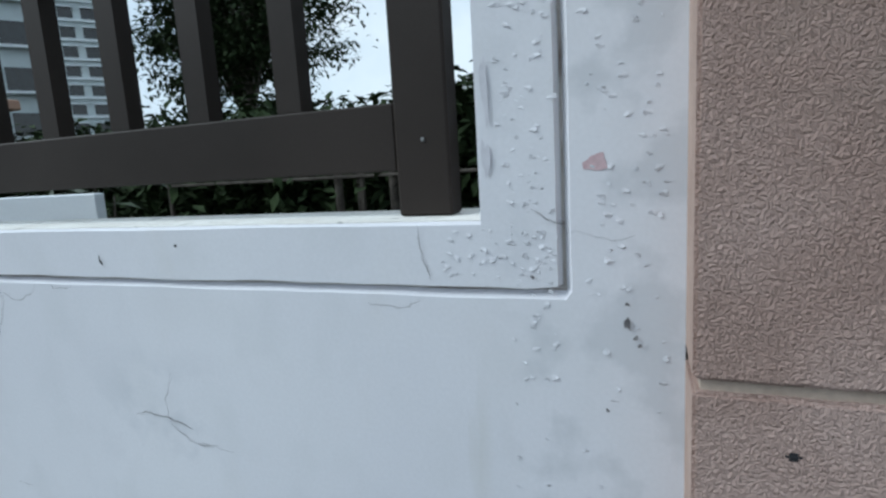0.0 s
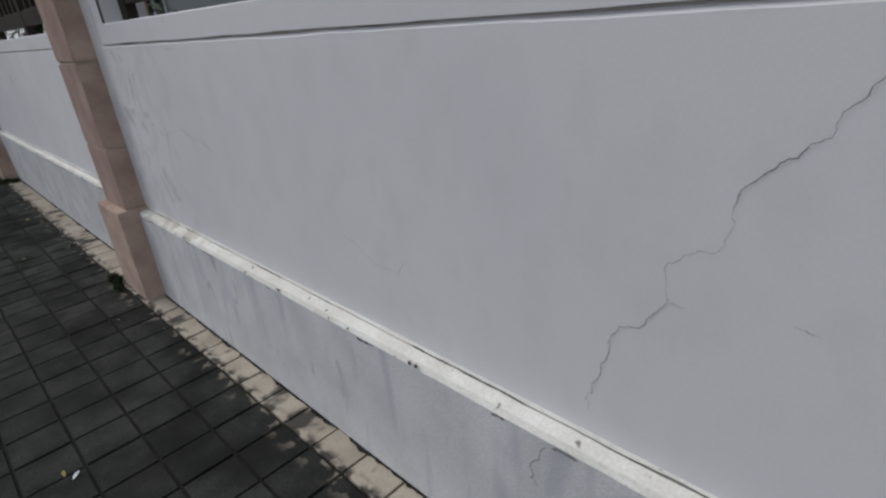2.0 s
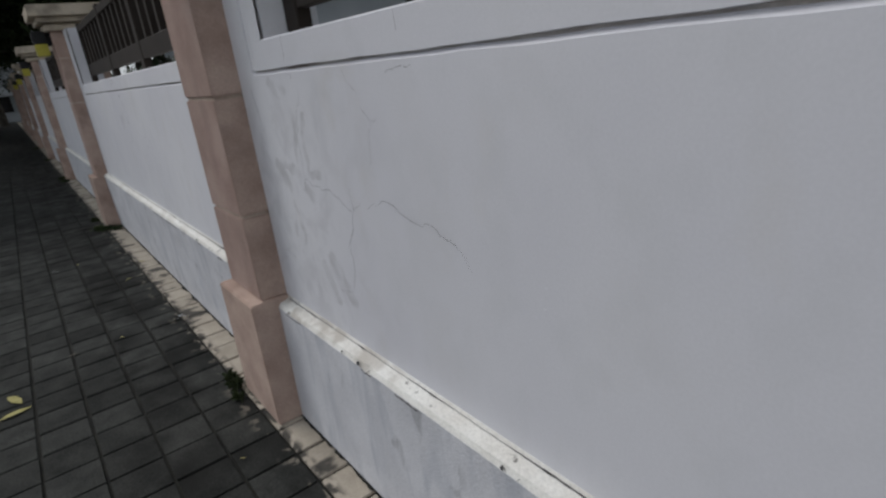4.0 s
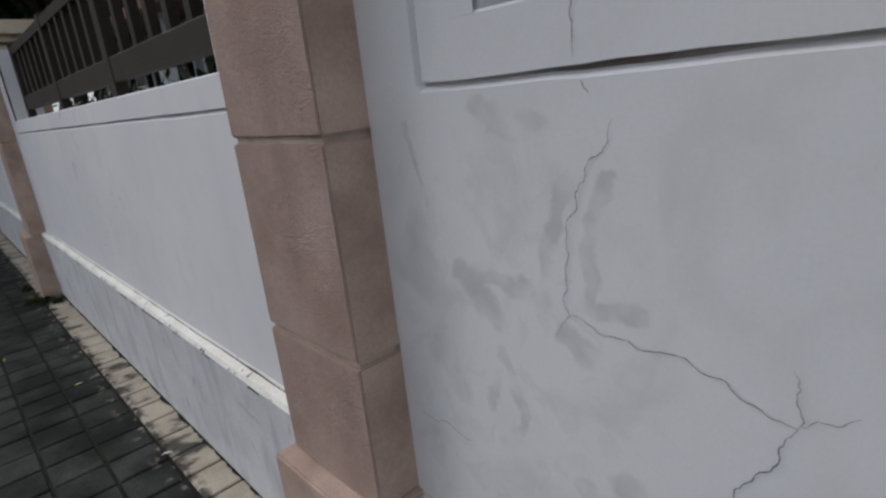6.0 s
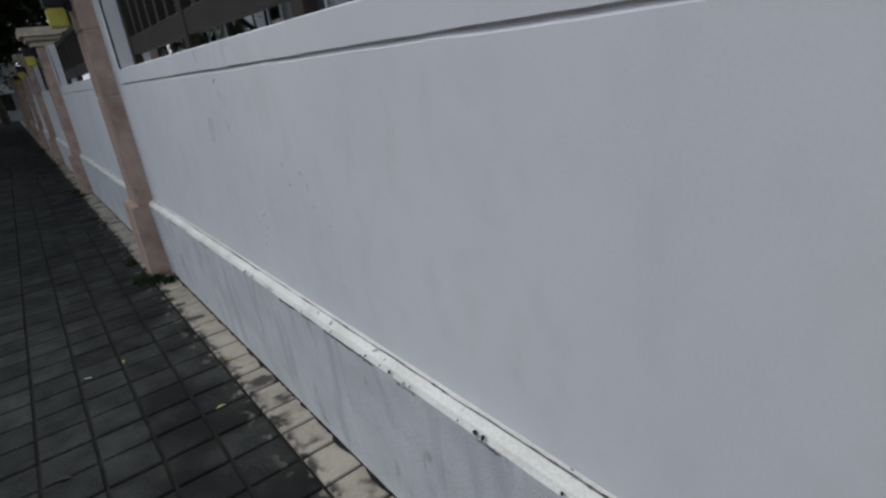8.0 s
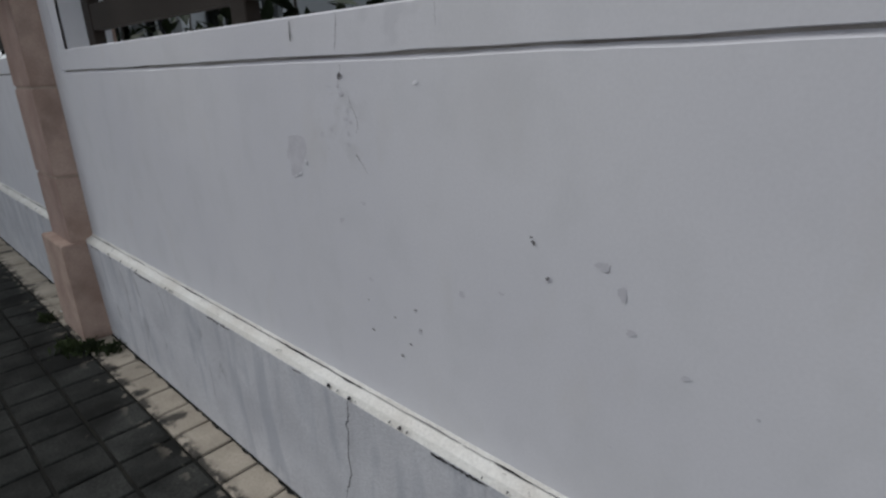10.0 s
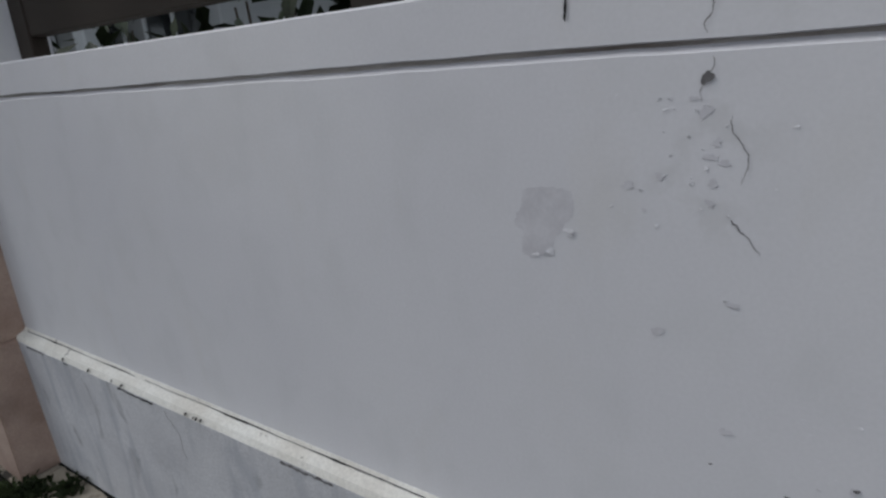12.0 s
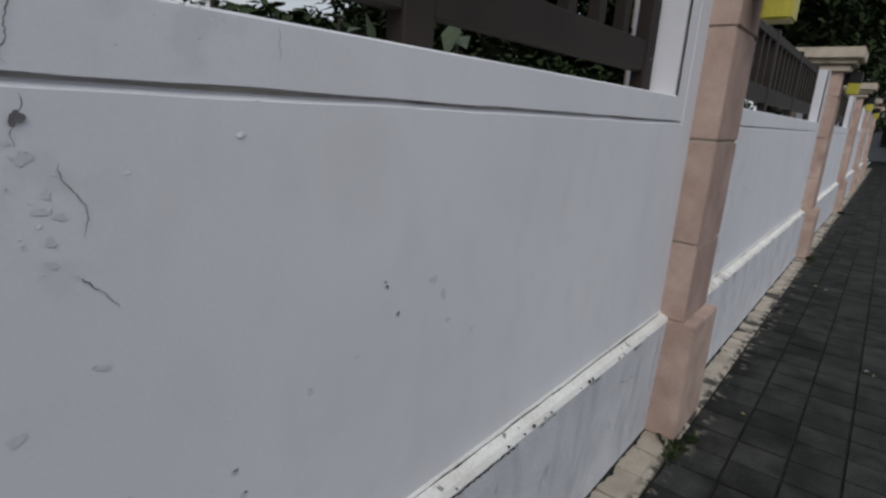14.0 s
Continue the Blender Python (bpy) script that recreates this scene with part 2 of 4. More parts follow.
stain(M_CAP, (0.16, 0.14, 0.12), 5.0, 0.52, 0.7, strength=0.6)
M_JOINT = mat("cream_joint", (0.42, 0.33, 0.27), (0.55, 0.45, 0.37), 0.9, 12, 0.2, 120, 0.12)
M_FENCE = mat("dark_brown_metal_paint", (0.022, 0.0165, 0.0135), (0.032, 0.0245, 0.0205), 0.6, 3, 0.05, 200, 0.08, spec=0.2)
M_PAVER = mat("grey_concrete_paver", (0.031, 0.032, 0.030), (0.054, 0.055, 0.051), 0.95, 7, 0.6, 110, 0.35, per_object=0.26, spec=0.1)
stain(M_PAVER, (0.016, 0.016, 0.015), 3.2, 0.46, 0.62, y=(-0.9, -0.55, -0.1, 0.2), strength=0.85)
stain(M_PAVER, (0.26, 0.23, 0.19), 14.0, 0.56, 0.62, y=(-0.27, -0.20, -0.1, 0.2), strength=0.7)
M_CREAM = mat("worn_cream_paint_paver", (0.36, 0.315, 0.255), (0.48, 0.425, 0.35), 0.85, 6, 0.4, 110, 0.14, per_object=0.07)
stain(M_CREAM, (0.03, 0.029, 0.027), 6.5, 0.55, 0.63, strength=0.88, stretch=(1.0, 0.7, 1))
stain(M_CREAM, (0.03, 0.029, 0.027), 15.0, 0.44, 0.56, y=(-0.24, -0.2, -0.16, -0.13), strength=0.9, stretch=(1.0, 1.4, 1))
M_BED = mat("dark_soil_joint", (0.012, 0.012, 0.011), (0.025, 0.025, 0.02), 0.95, 8, 0.3, 80, 0.3)
M_KERB = mat("grey_concrete_kerb", (0.2, 0.2, 0.19), (0.3, 0.3, 0.28), 0.85, 3, 0.3, 90, 0.2)
M_ASPHALT = mat("asphalt", (0.04, 0.04, 0.042), (0.065, 0.065, 0.065), 0.85, 2, 0.4, 150, 0.35)
M_GRASS_GROUND = mat("garden_soil", (0.03, 0.035, 0.018), (0.06, 0.055, 0.035), 0.95, 3, 0.4, 60, 0.35)
M_LEAF = mat("dark_leaf", (0.015, 0.023, 0.010), (0.034, 0.05, 0.021), 0.85, 2.5, 0, 40, 0.3, per_object=0.25, spec=0.08)
M_LEAF_GLOSS = mat("glossy_shrub_leaf", (0.022, 0.032, 0.016), (0.055, 0.075, 0.04), 0.5, 6, 0, 40, 0.25, per_object=0.3, spec=0.25)
M_WEED = mat("weed_green", (0.022, 0.033, 0.012), (0.045, 0.062, 0.022), 0.7, 12, 0, 60, 0.25, per_object=0.2)
M_BARK = mat("bark", (0.05, 0.042, 0.034), (0.11, 0.095, 0.08), 0.9, 6, 0.6, 50, 0.3)
M_CRACK = mat("crack_shadow_dirt", (0.12, 0.115, 0.12), (0.24, 0.23, 0.235), 0.95, 30, 0, 90, 0.2)
M_MARK = mat("black_scuff", (0.02, 0.02, 0.022), (0.04, 0.04, 0.045), 0.9, 20, 0, 90, 0.1)
M_CHIP = mat("bare_plaster", (0.575, 0.565, 0.605), (0.65, 0.64, 0.68), 0.92, 30, 0.05, 160, 0.05)
M_PINKCHIP = mat("pink_undercoat", (0.52, 0.36, 0.38), (0.62, 0.47, 0.49), 0.9, 18, 0.2, 160, 0.12)
M_HOUSE = mat("grey_house_wall", (0.32, 0.34, 0.36), (0.42, 0.44, 0.46), 0.8, 1, 0.1, 60, 0.06)
M_TOWER = mat("pale_tower_wall", (0.50, 0.56, 0.58), (0.58, 0.63, 0.64), 0.8, 0.1, 0, 2, 0.05)
M_TAN = mat("tan_tower_wall", (0.50, 0.43, 0.31), (0.56, 0.49, 0.36), 0.8, 0.1, 0, 2, 0.05)
M_TERRACOTTA = mat("terracotta_band", (0.34, 0.21, 0.15), (0.42, 0.27, 0.2), 0.85, 1, 0, 20, 0.08)
M_YELLOW = mat("yellow_green_lamp_cover", (0.42, 0.38, 0.05), (0.52, 0.46, 0.08), 0.45, 9, 0, 60, 0.1)
M_BLACK = mat("black_plastic", (0.012, 0.012, 0.013), (0.022, 0.022, 0.023), 0.5, 9, 0, 60, 0.1)
M_CAR_RED = mat("dark_red_car_paint", (0.16, 0.02, 0.018), (0.2, 0.028, 0.024), 0.25, 2, 0, 60, 0.02, spec=0.6)
M_CAR_SILVER = mat("silver_car_paint", (0.38, 0.39, 0.41), (0.45, 0.46, 0.48), 0.28, 2, 0, 60, 0.02, metal=0.3, spec=0.6)
M_GLASS = mat("dark_window_glass", (0.012, 0.014, 0.016), (0.02, 0.023, 0.026), 0.08, 2, 0, 60, 0.02, spec=0.6)
M_WHITE = mat("white_plastic_sheet", (0.66, 0.7, 0.74), (0.72, 0.75, 0.78), 0.5, 2, 0, 60, 0.03)
M_STEEL = mat("grey_steel", (0.2, 0.2, 0.2), (0.28, 0.28, 0.28), 0.45, 4, 0, 60, 0.1, metal=0.6)
M_DRYLEAF = mat("yellow_fallen_leaf", (0.28, 0.25, 0.08), (0.4, 0.36, 0.14), 0.7, 20, 0, 90, 0.15)

# ---------------------------------------------------------------- mesh helpers
def part(name, bm, material, parent=None, label="", smooth=False):
    me = bpy.data.meshes.new(name)
    bm.normal_update()
    bm.to_mesh(me)
    bm.free()
    if smooth:
        me.shade_smooth()
    me.materials.append(material)
    ob = new(name, me)
    if parent:
        ob.parent = parent
    if label:
        ob["label"] = label
    return ob


def raw(name, verts, faces, material, parent=None, smooth=False):
    me = bpy.data.meshes.new(name)
    me.from_pydata([tuple(v) for v in verts], [], [tuple(f) for f in faces])
    me.update()
    if smooth:
        me.shade_smooth()
    me.materials.append(material)
    ob = new(name, me)
    if parent:
        ob.parent = parent
    return ob


def add_box(bm, x0, x1, y0, y1, z0, z1, bevel=0.0, segments=1):
    vs = bmesh.ops.create_cube(bm, size=1)["verts"]
    for v in vs:
        v.co = ((x0 + x1) / 2 + v.co.x * (x1 - x0), (y0 + y1) / 2 + v.co.y * (y1 - y0), (z0 + z1) / 2 + v.co.z * (z1 - z0))
    if bevel:
        bmesh.ops.bevel(bm, geom=list({e for v in vs for e in v.link_edges}), offset=bevel, segments=segments, affect='EDGES')
    return bm


def box_bm(*a, **k):
    return add_box(bmesh.new(), *a, **k)


def empty(name, x=0, y=0, z=0):
    ob = new(name)
    ob.empty_display_size = 0.1
    ob.location = (x, y, z)
    return ob


def wob(x, seed=0.0, amp=0.002, freq=9.0):
    return amp * (noise.noise((x * freq, seed, 0.3)) + 0.5 * noise.noise((x * freq * 3.7, seed + 5, 0.7)))


# ---------------------------------------------------------------- plan of the wall
BAY = 5.0                 # pillar to pillar
SHAFT_L, SHAFT_R = -4.75, -4.375   # shaft of the middle pillar
FACE_Y = -0.108           # pillar front
SILL_Z, GROOVE_Z = 1.531, 1.434
THICK = 0.20
TOP_Z = 2.07
NEARER = 0.04              # bay 0 is this much shorter than the rest
BAYS = range(-6, 5)       # bay k lies to the +x side of pillar k

# ground: one sheet to the horizon, with the road below the pavement
g = bmesh.new()
for x0, x1, y0, y1, z in ((-900, 900, -900, -2.16, -0.12), (-900, 900, -2.16, 0.1, -0.06), (-900, 900, 0.1, 900, 0.02)):
    g.faces.new([g.verts.new(c) for c in ((x0, y0, z), (x1, y0, z), (x1, y1, z), (x0, y1, z))])
ground = tagged(part("ground", g, M_GRASS_GROUND), "dark garden soil and verge around the wall", "ground", kind="structure")
r_ = bmesh.new()
add_box(r_, -300, 200, -9.0, -2.16, -0.3, -0.11)
tagged(part("road", r_, M_ASPHALT), "dark grey asphalt road beside the kerb", "road", kind="structure")
bed = tagged(part("pavement", box_bm(-120, 40, -2.02, 0.05, -0.2, -0.012), M_BED), "dark grey paved footway along the white wall", "pavement", kind="structure")

# ---------------------------------------------------------------- wall bays
def edge_run(x0, x1, step=0.05):
    n = max(2, int(abs(x1 - x0) / step))
    return [x0 + (x1 - x0) * i / n for i in range(n + 1)]


class Strips:
    """Quads gathered into one mesh."""
    def __init__(self):
        self.v, self.f = [], []

    def quad(self, *c):
        k = len(self.v)
        self.v += c
        self.f.append((k, k + 1, k + 2, k + 3))

    def between(self, a, b):
        for p, q, r, t in zip(a, a[1:], b[1:], b):
            self.quad(p, q, r, t)


def bay(k):
    LEDGE_Z, PLINTH_Y = (0.548, -0.052) if k >= 0 else (0.583, -0.042)
    x0, x1 = SHAFT_R + BAY * k - (NEARER if k > 0 else 0), SHAFT_L + BAY * (k + 1) - (NEARER if k >= 0 else 0)
    gl, gr = x0 + 0.150, x1 - 0.145      # upright grooves
    ol, orr = x0 + 0.283, x1 - 0.256     # opening
    w = empty("boundary_wall_%d" % (k + 7), (x0 + x1) / 2, 0, 0)
    tagged(w, "white painted masonry wall panel with peeling cracked paint", "wall", "wall panels", "structure")
    inv = Matrix.Translation((-(x0 + x1) / 2, 0, 0))
    made = []
    # core behind the plates, with the opening cut out of it
    c = bmesh.new()
    add_box(c, x0, x1, 0.014, THICK, 0.0, SILL_Z - 0.004)
    add_box(c, x0, ol - 0.003, 0.014, THICK, SILL_Z - 0.004, TOP_Z)
    add_box(c, orr + 0.003, x1, 0.014, THICK, SILL_Z - 0.004, TOP_Z)
    made.append(part("wall_core", c, M_GROOVE, None))
    # outer plate: panel below the groove and the strips beside the pillars
    h = 0.0092
    seed = k * 3.1
    xs = edge_run(gl, gr)
    zs = edge_run(GROOVE_Z, TOP_Z)
    e = 0.005                     # slope of the groove's edges
    yb = 0.0145
    def low(d, y):
        return [(x, y, GROOVE_Z - d + wob(x, seed, 0.003, 5)) for x in xs]
    def up(d, y):
        return [(x, y, GROOVE_Z + d + wob(x, seed + 4, 0.003, 5)) for x in xs]
    def side(x, y, sd):
        return [(x + wob(z, seed + sd, 0.002), y, z) for z in zs]
    q = Strips()
    bottom = LEDGE_Z - 0.01
    q.between([(x, 0.0, bottom) for x in xs], low(h, 0.0))
    q.between(low(h, 0.0), low(h - 0.010, yb))
    for xe, xg, sg, sd in ((x0, gl, -1, 1), (x1, gr, 1, 2)):
        q.quad((xe, 0.0, bottom), (xg, 0.0, bottom), (xg, 0.0, GROOVE_Z - h), (xe, 0.0, GROOVE_Z - h))
        outer_zs = [GROOVE_Z - h] + zs[1:]
        edge = [(xg + sg * h + wob(z, seed + sd, 0.002), 0.0, z) for z in outer_zs]
        edge[0] = (xg, 0.0, GROOVE_Z - h)
        edge[1] = (xg + sg * h, 0.0, GROOVE_Z - h + 0.012)
        deep = [(x - sg * 0.009, yb, z) for x, _, z in edge]
        deep[0] = (xg, yb, GROOVE_Z - h + e)
        q.between([(xe, 0.0, z) for _, _, z in edge], edge)
        q.between(edge, deep)
    made.append(raw("panel_face", q.v, q.f, M_WALL))
    q = Strips()
    ui = [p for p in up(h - 0.0025, -0.001)]
    ub = [p for p in up(h - 0.0035, yb)]
    ui[0], ui[-1] = (gl + h, -0.001, GROOVE_Z + h), (gr - h, -0.001, GROOVE_Z + h)
    q.between(ui, [(p[0], -0.001, SILL_Z - 0.004 + wob(p[0], seed + 3, 0.0015, 4)) for p in ui])
    q.between(ui, ub)
    q.between([(p[0], -0.001, SILL_Z - 0.004 + wob(p[0], seed + 3, 0.0015, 4)) for p in ui], [(p[0], 0.004, SILL_Z) for p in ui])
    q.quad((gl, 0.004, SILL_Z), (gr, 0.004, SILL_Z), (gr, 0.02, SILL_Z - 0.001), (gl, 0.02, SILL_Z - 0.001))
    for xo, xg, sg, sd in ((ol, gl, 1, 1), (orr, gr, -1, 2)):
        inner_zs = [GROOVE_Z + h] + [z for z in zs if z > GROOVE_Z + h + 0.02]
        edge = [(xg + sg * h + wob(z, seed + sd, 0.002), -0.001, z) for z in inner_zs]
        edge[0] = (xg + sg * h, -0.001, GROOVE_Z + h)
        deep = [(x - sg * e, yb, z) for x, _, z in edge]
        above = [p for p in edge if p[2] > SILL_Z]
        above = [(above[0][0], -0.001, SILL_Z - 0.004)] + above
        q.between(above, [(xo, -0.001, z) for _, _, z in above])
        q.between(edge, deep)
    made.append(raw("opening_band", q.v, q.f, M_WALL))
    # white skins over the core: sill top and reveals
    s = bmesh.new()
    add_box(s, ol, orr, 0.021, THICK + 0.01, SILL_Z - 0.02, SILL_Z)
    made.append(part("sill", s, M_LEDGE, None))
    for a, b in ((ol - 0.014, ol), (orr, orr + 0.014)):
        made.append(part("reveal", box_bm(a, b, 0.012, THICK + 0.01, SILL_Z + 0.001, TOP_Z - 0.002), M_WALL, None))
    # plinth: front face, chipped top edge, ledge
    px = edge_run(x0 + 0.0, x1 - 0.0, 0.03)
    v, f = [], []
    for x in px:
        chip = max(0.0, noise.noise((x * 13, k, 2.0)) - 0.35) * 0.02 + wob(x, seed + 9, 0.0015, 11)
        v += [(x, PLINTH_Y - 0.004 if k >= 0 else -0.024, 0.0), (x, PLINTH_Y + wob(x, seed + 8, 0.001, 3), LEDGE_Z - 0.022 - chip)]
    for i in range(len(px) - 1):
        f.append((2 * i, 2 * i + 2, 2 * i + 3, 2 * i + 1))
    made.append(raw("plinth_face", v, f, M_PLINTH, None))
    v, f = [], []
    for x in px:
        chip = max(0.0, noise.noise((x * 13, k, 2.0)) - 0.35) * 0.02 + wob(x, seed + 9, 0.0015, 11)
        # The pale fillet against the wall stands in for light bounced off the ledge.
        v += [(x, PLINTH_Y + wob(x, seed + 8, 0.001, 3), LEDGE_Z - 0.022 - chip), (x, PLINTH_Y + 0.009 + chip, LEDGE_Z - 0.006), (x, -0.008 + wob(x, seed, 0.003, 6), LEDGE_Z + 0.004 + wob(x, seed + 6, 0.002, 8)), (x, -0.0005, LEDGE_Z + 0.016), (x, 0.02, LEDGE_Z + 0.02)]
    for i in range(len(px) - 1):
        for j in range(4):
            a = 5 * i + j
            f.append((a, a + 5, a + 6, a + 1))
    made.append(raw("ledge", v, f, M_LEDGE, None))
    # gaps where the ledge has come away from the wall, and broken spots on its edge
    if -3 < k < 2:
        rk = random.Random(900 + k)
        gx = edge_run(x0 + 0.04, x1 - 0.04, 0.012)
        gv = []
        for xx in gx:
            open_ = max(0.0, noise.noise((xx * 4.3, k + 0.5, 4.0)) + 0.18)
            th = 0.0007 + 0.0042 * open_ * rk.uniform(0.5, 1.2)
            zz = LEDGE_Z + 0.008 + wob(xx, seed, 0.003, 9)
            gv += [(xx, -0.0082, zz - th), (xx, -0.0070, zz + th)]
        made.append(raw("gap", gv, [(2 * i, 2 * i + 2, 2 * i + 3, 2 * i + 1) for i in range(len(gx) - 1)], M_CRACK))
        x = x0 + 0.2
        while x < x1 - 0.3:
            n = rk.uniform(0.03, 0.16)
            gx = edge_run(x, x + n, 0.012)
            gv = []
            for i, xx in enumerate(gx):
                th = 0.0038 * rk.uniform(0.3, 1.0) * (1 if 0 < i < len(gx) - 1 else 0.1)
                zz = LEDGE_Z + 0.009 + wob(xx, seed, 0.003, 9)
                gv += [(xx, -0.0096, zz - th), (xx, -0.0084, zz + th)]
            made.append(raw("gap", gv, [(2 * i, 2 * i + 2, 2 * i + 3, 2 * i + 1) for i in range(len(gx) - 1)], M_MARK))
            x += n + rk.uniform(0.1, 0.55)
        # ragged break line under the ledge's front edge
        x = x0 + 0.1
        while x < x1 - 0.2:
            n = rk.uniform(0.03, 0.22) * (1.8 if -7.0 < x < -6.0 else 1)
            gx = edge_run(x, x + n, 0.008)
            gv = []
            for i, xx in enumerate(gx):
                th = rk.uniform(0.0005, 0.0042) * (1 if 0 < i < len(gx) - 1 else 0.1)
                zz = LEDGE_Z - 0.026 + rk.uniform(-0.003, 0.003)
                gv += [(xx, PLINTH_Y - 0.004, zz - th), (xx, PLINTH_Y - 0.003, zz + th)]
            made.append(raw("chip", gv, [(2 * i, 2 * i + 2, 2 * i + 3, 2 * i + 1) for i in range(len(gx) - 1)], M_CRACK if rk.random() < 0.6 else M_MARK))
            x += n + (rk.uniform(0.02, 0.12) if -7.0 < x < -6.0 else rk.uniform(0.1, 0.6))
        for _ in range(26):
            xx, r = rk.uniform(x0 + 0.1, x1 - 0.1), rk.uniform(0.002, 0.009)
            gv = [(xx + r * rk.uniform(0.5, 1.4) * math.cos(a), PLINTH_Y - 0.003 + 0.005 * (math.sin(a) > 0), LEDGE_Z - 0.012 + r * 0.7 * rk.uniform(0.5, 1.3) * math.sin(a)) for a in (0, 0.9, 1.8, 2.7, 3.6, 4.5, 5.4)]
            made.append(raw("chip", gv, [tuple(range(7))], M_MARK))
    for o in made:
        o.parent = w
        o.matrix_parent_inverse = inv
    return w


WALLS = {k: bay(k) for k in BAYS}

# ---------------------------------------------------------------- pillars
def pillar():
    p = empty("pillar", 0, 0, 0)
    tagged(p, "pink-beige stucco wall pillar with stepped coping", "pillar", "pillars along the wall")
    w = SHAFT_R - SHAFT_L
    part("core", box_bm(0.008, w - 0.008, FACE_Y + 0.009, 0.31, 0.0, 2.10), M_JOINT, p, "recessed cream joints")
    base = box_bm(-0.02, w + 0.02, FACE_Y - 0.052, 0.33, 0.0, 0.566, bevel=0.006, segments=2)
    part("base", base, M_RENDER_PINK, p, "wider pink base block")
    joints = (0.567, 0.918, 1.364, 1.81, 2.085)
    for z0, z1 in zip(joints, joints[1:]):
        b = bmesh.new()
        lo, hi = z0 + (0.0065 if z0 > 0.7 else 0), z1 - 0.0065
        add_box(b, 0, w, FACE_Y, 0.32, lo, hi)
        bmesh.ops.subdivide_edges(b, edges=[e for e in b.edges if abs(e.verts[0].co.x - e.verts[1].co.x) > 0.1], cuts=14, use_grid_fill=True)
        for v in b.verts:
            if v.co.y < 0:
                v.co.z += wob(v.co.x, z0 + v.co.z, 0.0016, 22)
        bmesh.ops.bevel(b, geom=[e for e in b.edges if len(e.link_faces) == 2 and e.calc_face_angle(0) > 1.2], offset=0.004, segments=2, affect='EDGES')
        block = part("shaft_block", b, M_STUCCO, p)
        block.data.materials.append(M_RENDER_PINK)     # smooth returns at the sides
        for f in block.data.polygons:
            if abs(f.normal.x) > 0.6:
                f.material_index = 1
    # coping: three courses with a shadow gap
    part("coping_lower", box_bm(-0.05, w + 0.05, FACE_Y - 0.05, 0.37, 2.075, 2.13, bevel=0.004), M_CAP, p)
    part("coping_neck", box_bm(-0.02, w + 0.02, FACE_Y - 0.02, 0.34, 2.13, 2.15), M_CAP, p)
    part("coping_middle", box_bm(-0.095, w + 0.095, FACE_Y - 0.095, 0.415, 2.15, 2.2, bevel=0.004), M_CAP, p)
    part("coping_top", box_bm(-0.15, w + 0.15, FACE_Y - 0.15, 0.47, 2.201, 2.31, bevel=0.008, segments=2), M_CAP, p)
    return p


first = pillar()
PILLARS = [first]
first.location = (SHAFT_L + BAY - NEARER, 0, 0)
for k in range(-7, 5):
    if k != 1:
        PILLARS.append(copy_thing(first, pose(SHAFT_L + BAY * k - (NEARER if k > 0 else 0), 0, 0)))


def pillar_lamp():
    """Box lantern on the street face of a pillar."""
    l = empty("wall_lamp")
    tagged(l, "yellow-green box lantern with black housing on a pillar", "lamp", "pillar lanterns")
    part("bracket", box_bm(-0.05, 0.05, 0.112, 0.15, 0.10, 0.22, bevel=0.004), M_BLACK, l)
    part("housing", box_bm(-0.075, 0.075, -0.012, 0.112, 0.12, 0.24, bevel=0.01, segments=2), M_BLACK, l, "black lamp housing")
    part("cover", box_bm(-0.07, 0.07, -0.005, 0.105, 0.0, 0.12, bevel=0.008, segments=2), M_YELLOW, l, "yellow-green cover")
    return l


lamp = pillar_lamp()
lamp.location = (SHAFT_L + 0.1875 - BAY, FACE_Y - 0.15, 1.85)
for k in (-4, -3, -2, 0, 1, 2, 3):
    copy_thing(lamp, pose(SHAFT_L + 0.1875 + BAY * k, FACE_Y - 0.15, 1.85))

# ---------------------------------------------------------------- railings
def railing():
    """Steel railing of one opening; its origin is the opening's -x end on the sill."""
    L = BAY - 0.375 - 0.283 - 0.256
    r = empty("railing")
    tagged(r, "dark brown painted steel railing on the white sill", "railing", "railings in the wall openings")
    y0, y1 = 0.085, 0.135
    posts = [0.06, 0.06 + 0.085 + (L - 0.29) / 3 - 0.085 / 2 * 0, L - 0.16 - (L - 0.29) / 3, L - 0.16]
    top = 0.54
    for x in posts:
        part("post", box_bm(x, x + 0.09, y0, y1, 0.0, top + 0.02, bevel=0.004), M_FENCE, r)
    for a, b in zip(posts, posts[1:]):
        part("bottom_rail", box_bm(a + 0.0905, b - 0.0005, y0 + 0.004, y1 - 0.004, 0.072, 0.178, bevel=0.003), M_FENCE, r)
        part("top_rail", box_bm(a + 0.0905, b - 0.0005, y0 + 0.004, y1 - 0.004, top - 0.06, top, bevel=0.003), M_FENCE, r)
        n = 5
        gap = (b - a - 0.09) / (n + 1)
        for i in range(n):
            x = a + 0.09 + gap * (i + 1)
            part("bar", box_bm(x - 0.024, x + 0.024, y0 + 0.008, y1 - 0.006, 0.179, top - 0.061), M_FENCE, r)
    part("screw_head", box_bm(L - 0.115, L - 0.109, y0 - 0.003, y0 + 0.001, 0.115, 0.121, bevel=0.001), M_STEEL, r)
    return r


rail = railing()
rail.location = (SHAFT_R + 0.283 - NEARER, 0, SILL_Z + 0.001)
for k in BAYS:
    if k != 0:
        copy_thing(rail, pose(SHAFT_R + 0.283 + BAY * k - (NEARER if k > 0 else 0), 0, SILL_Z + 0.001))

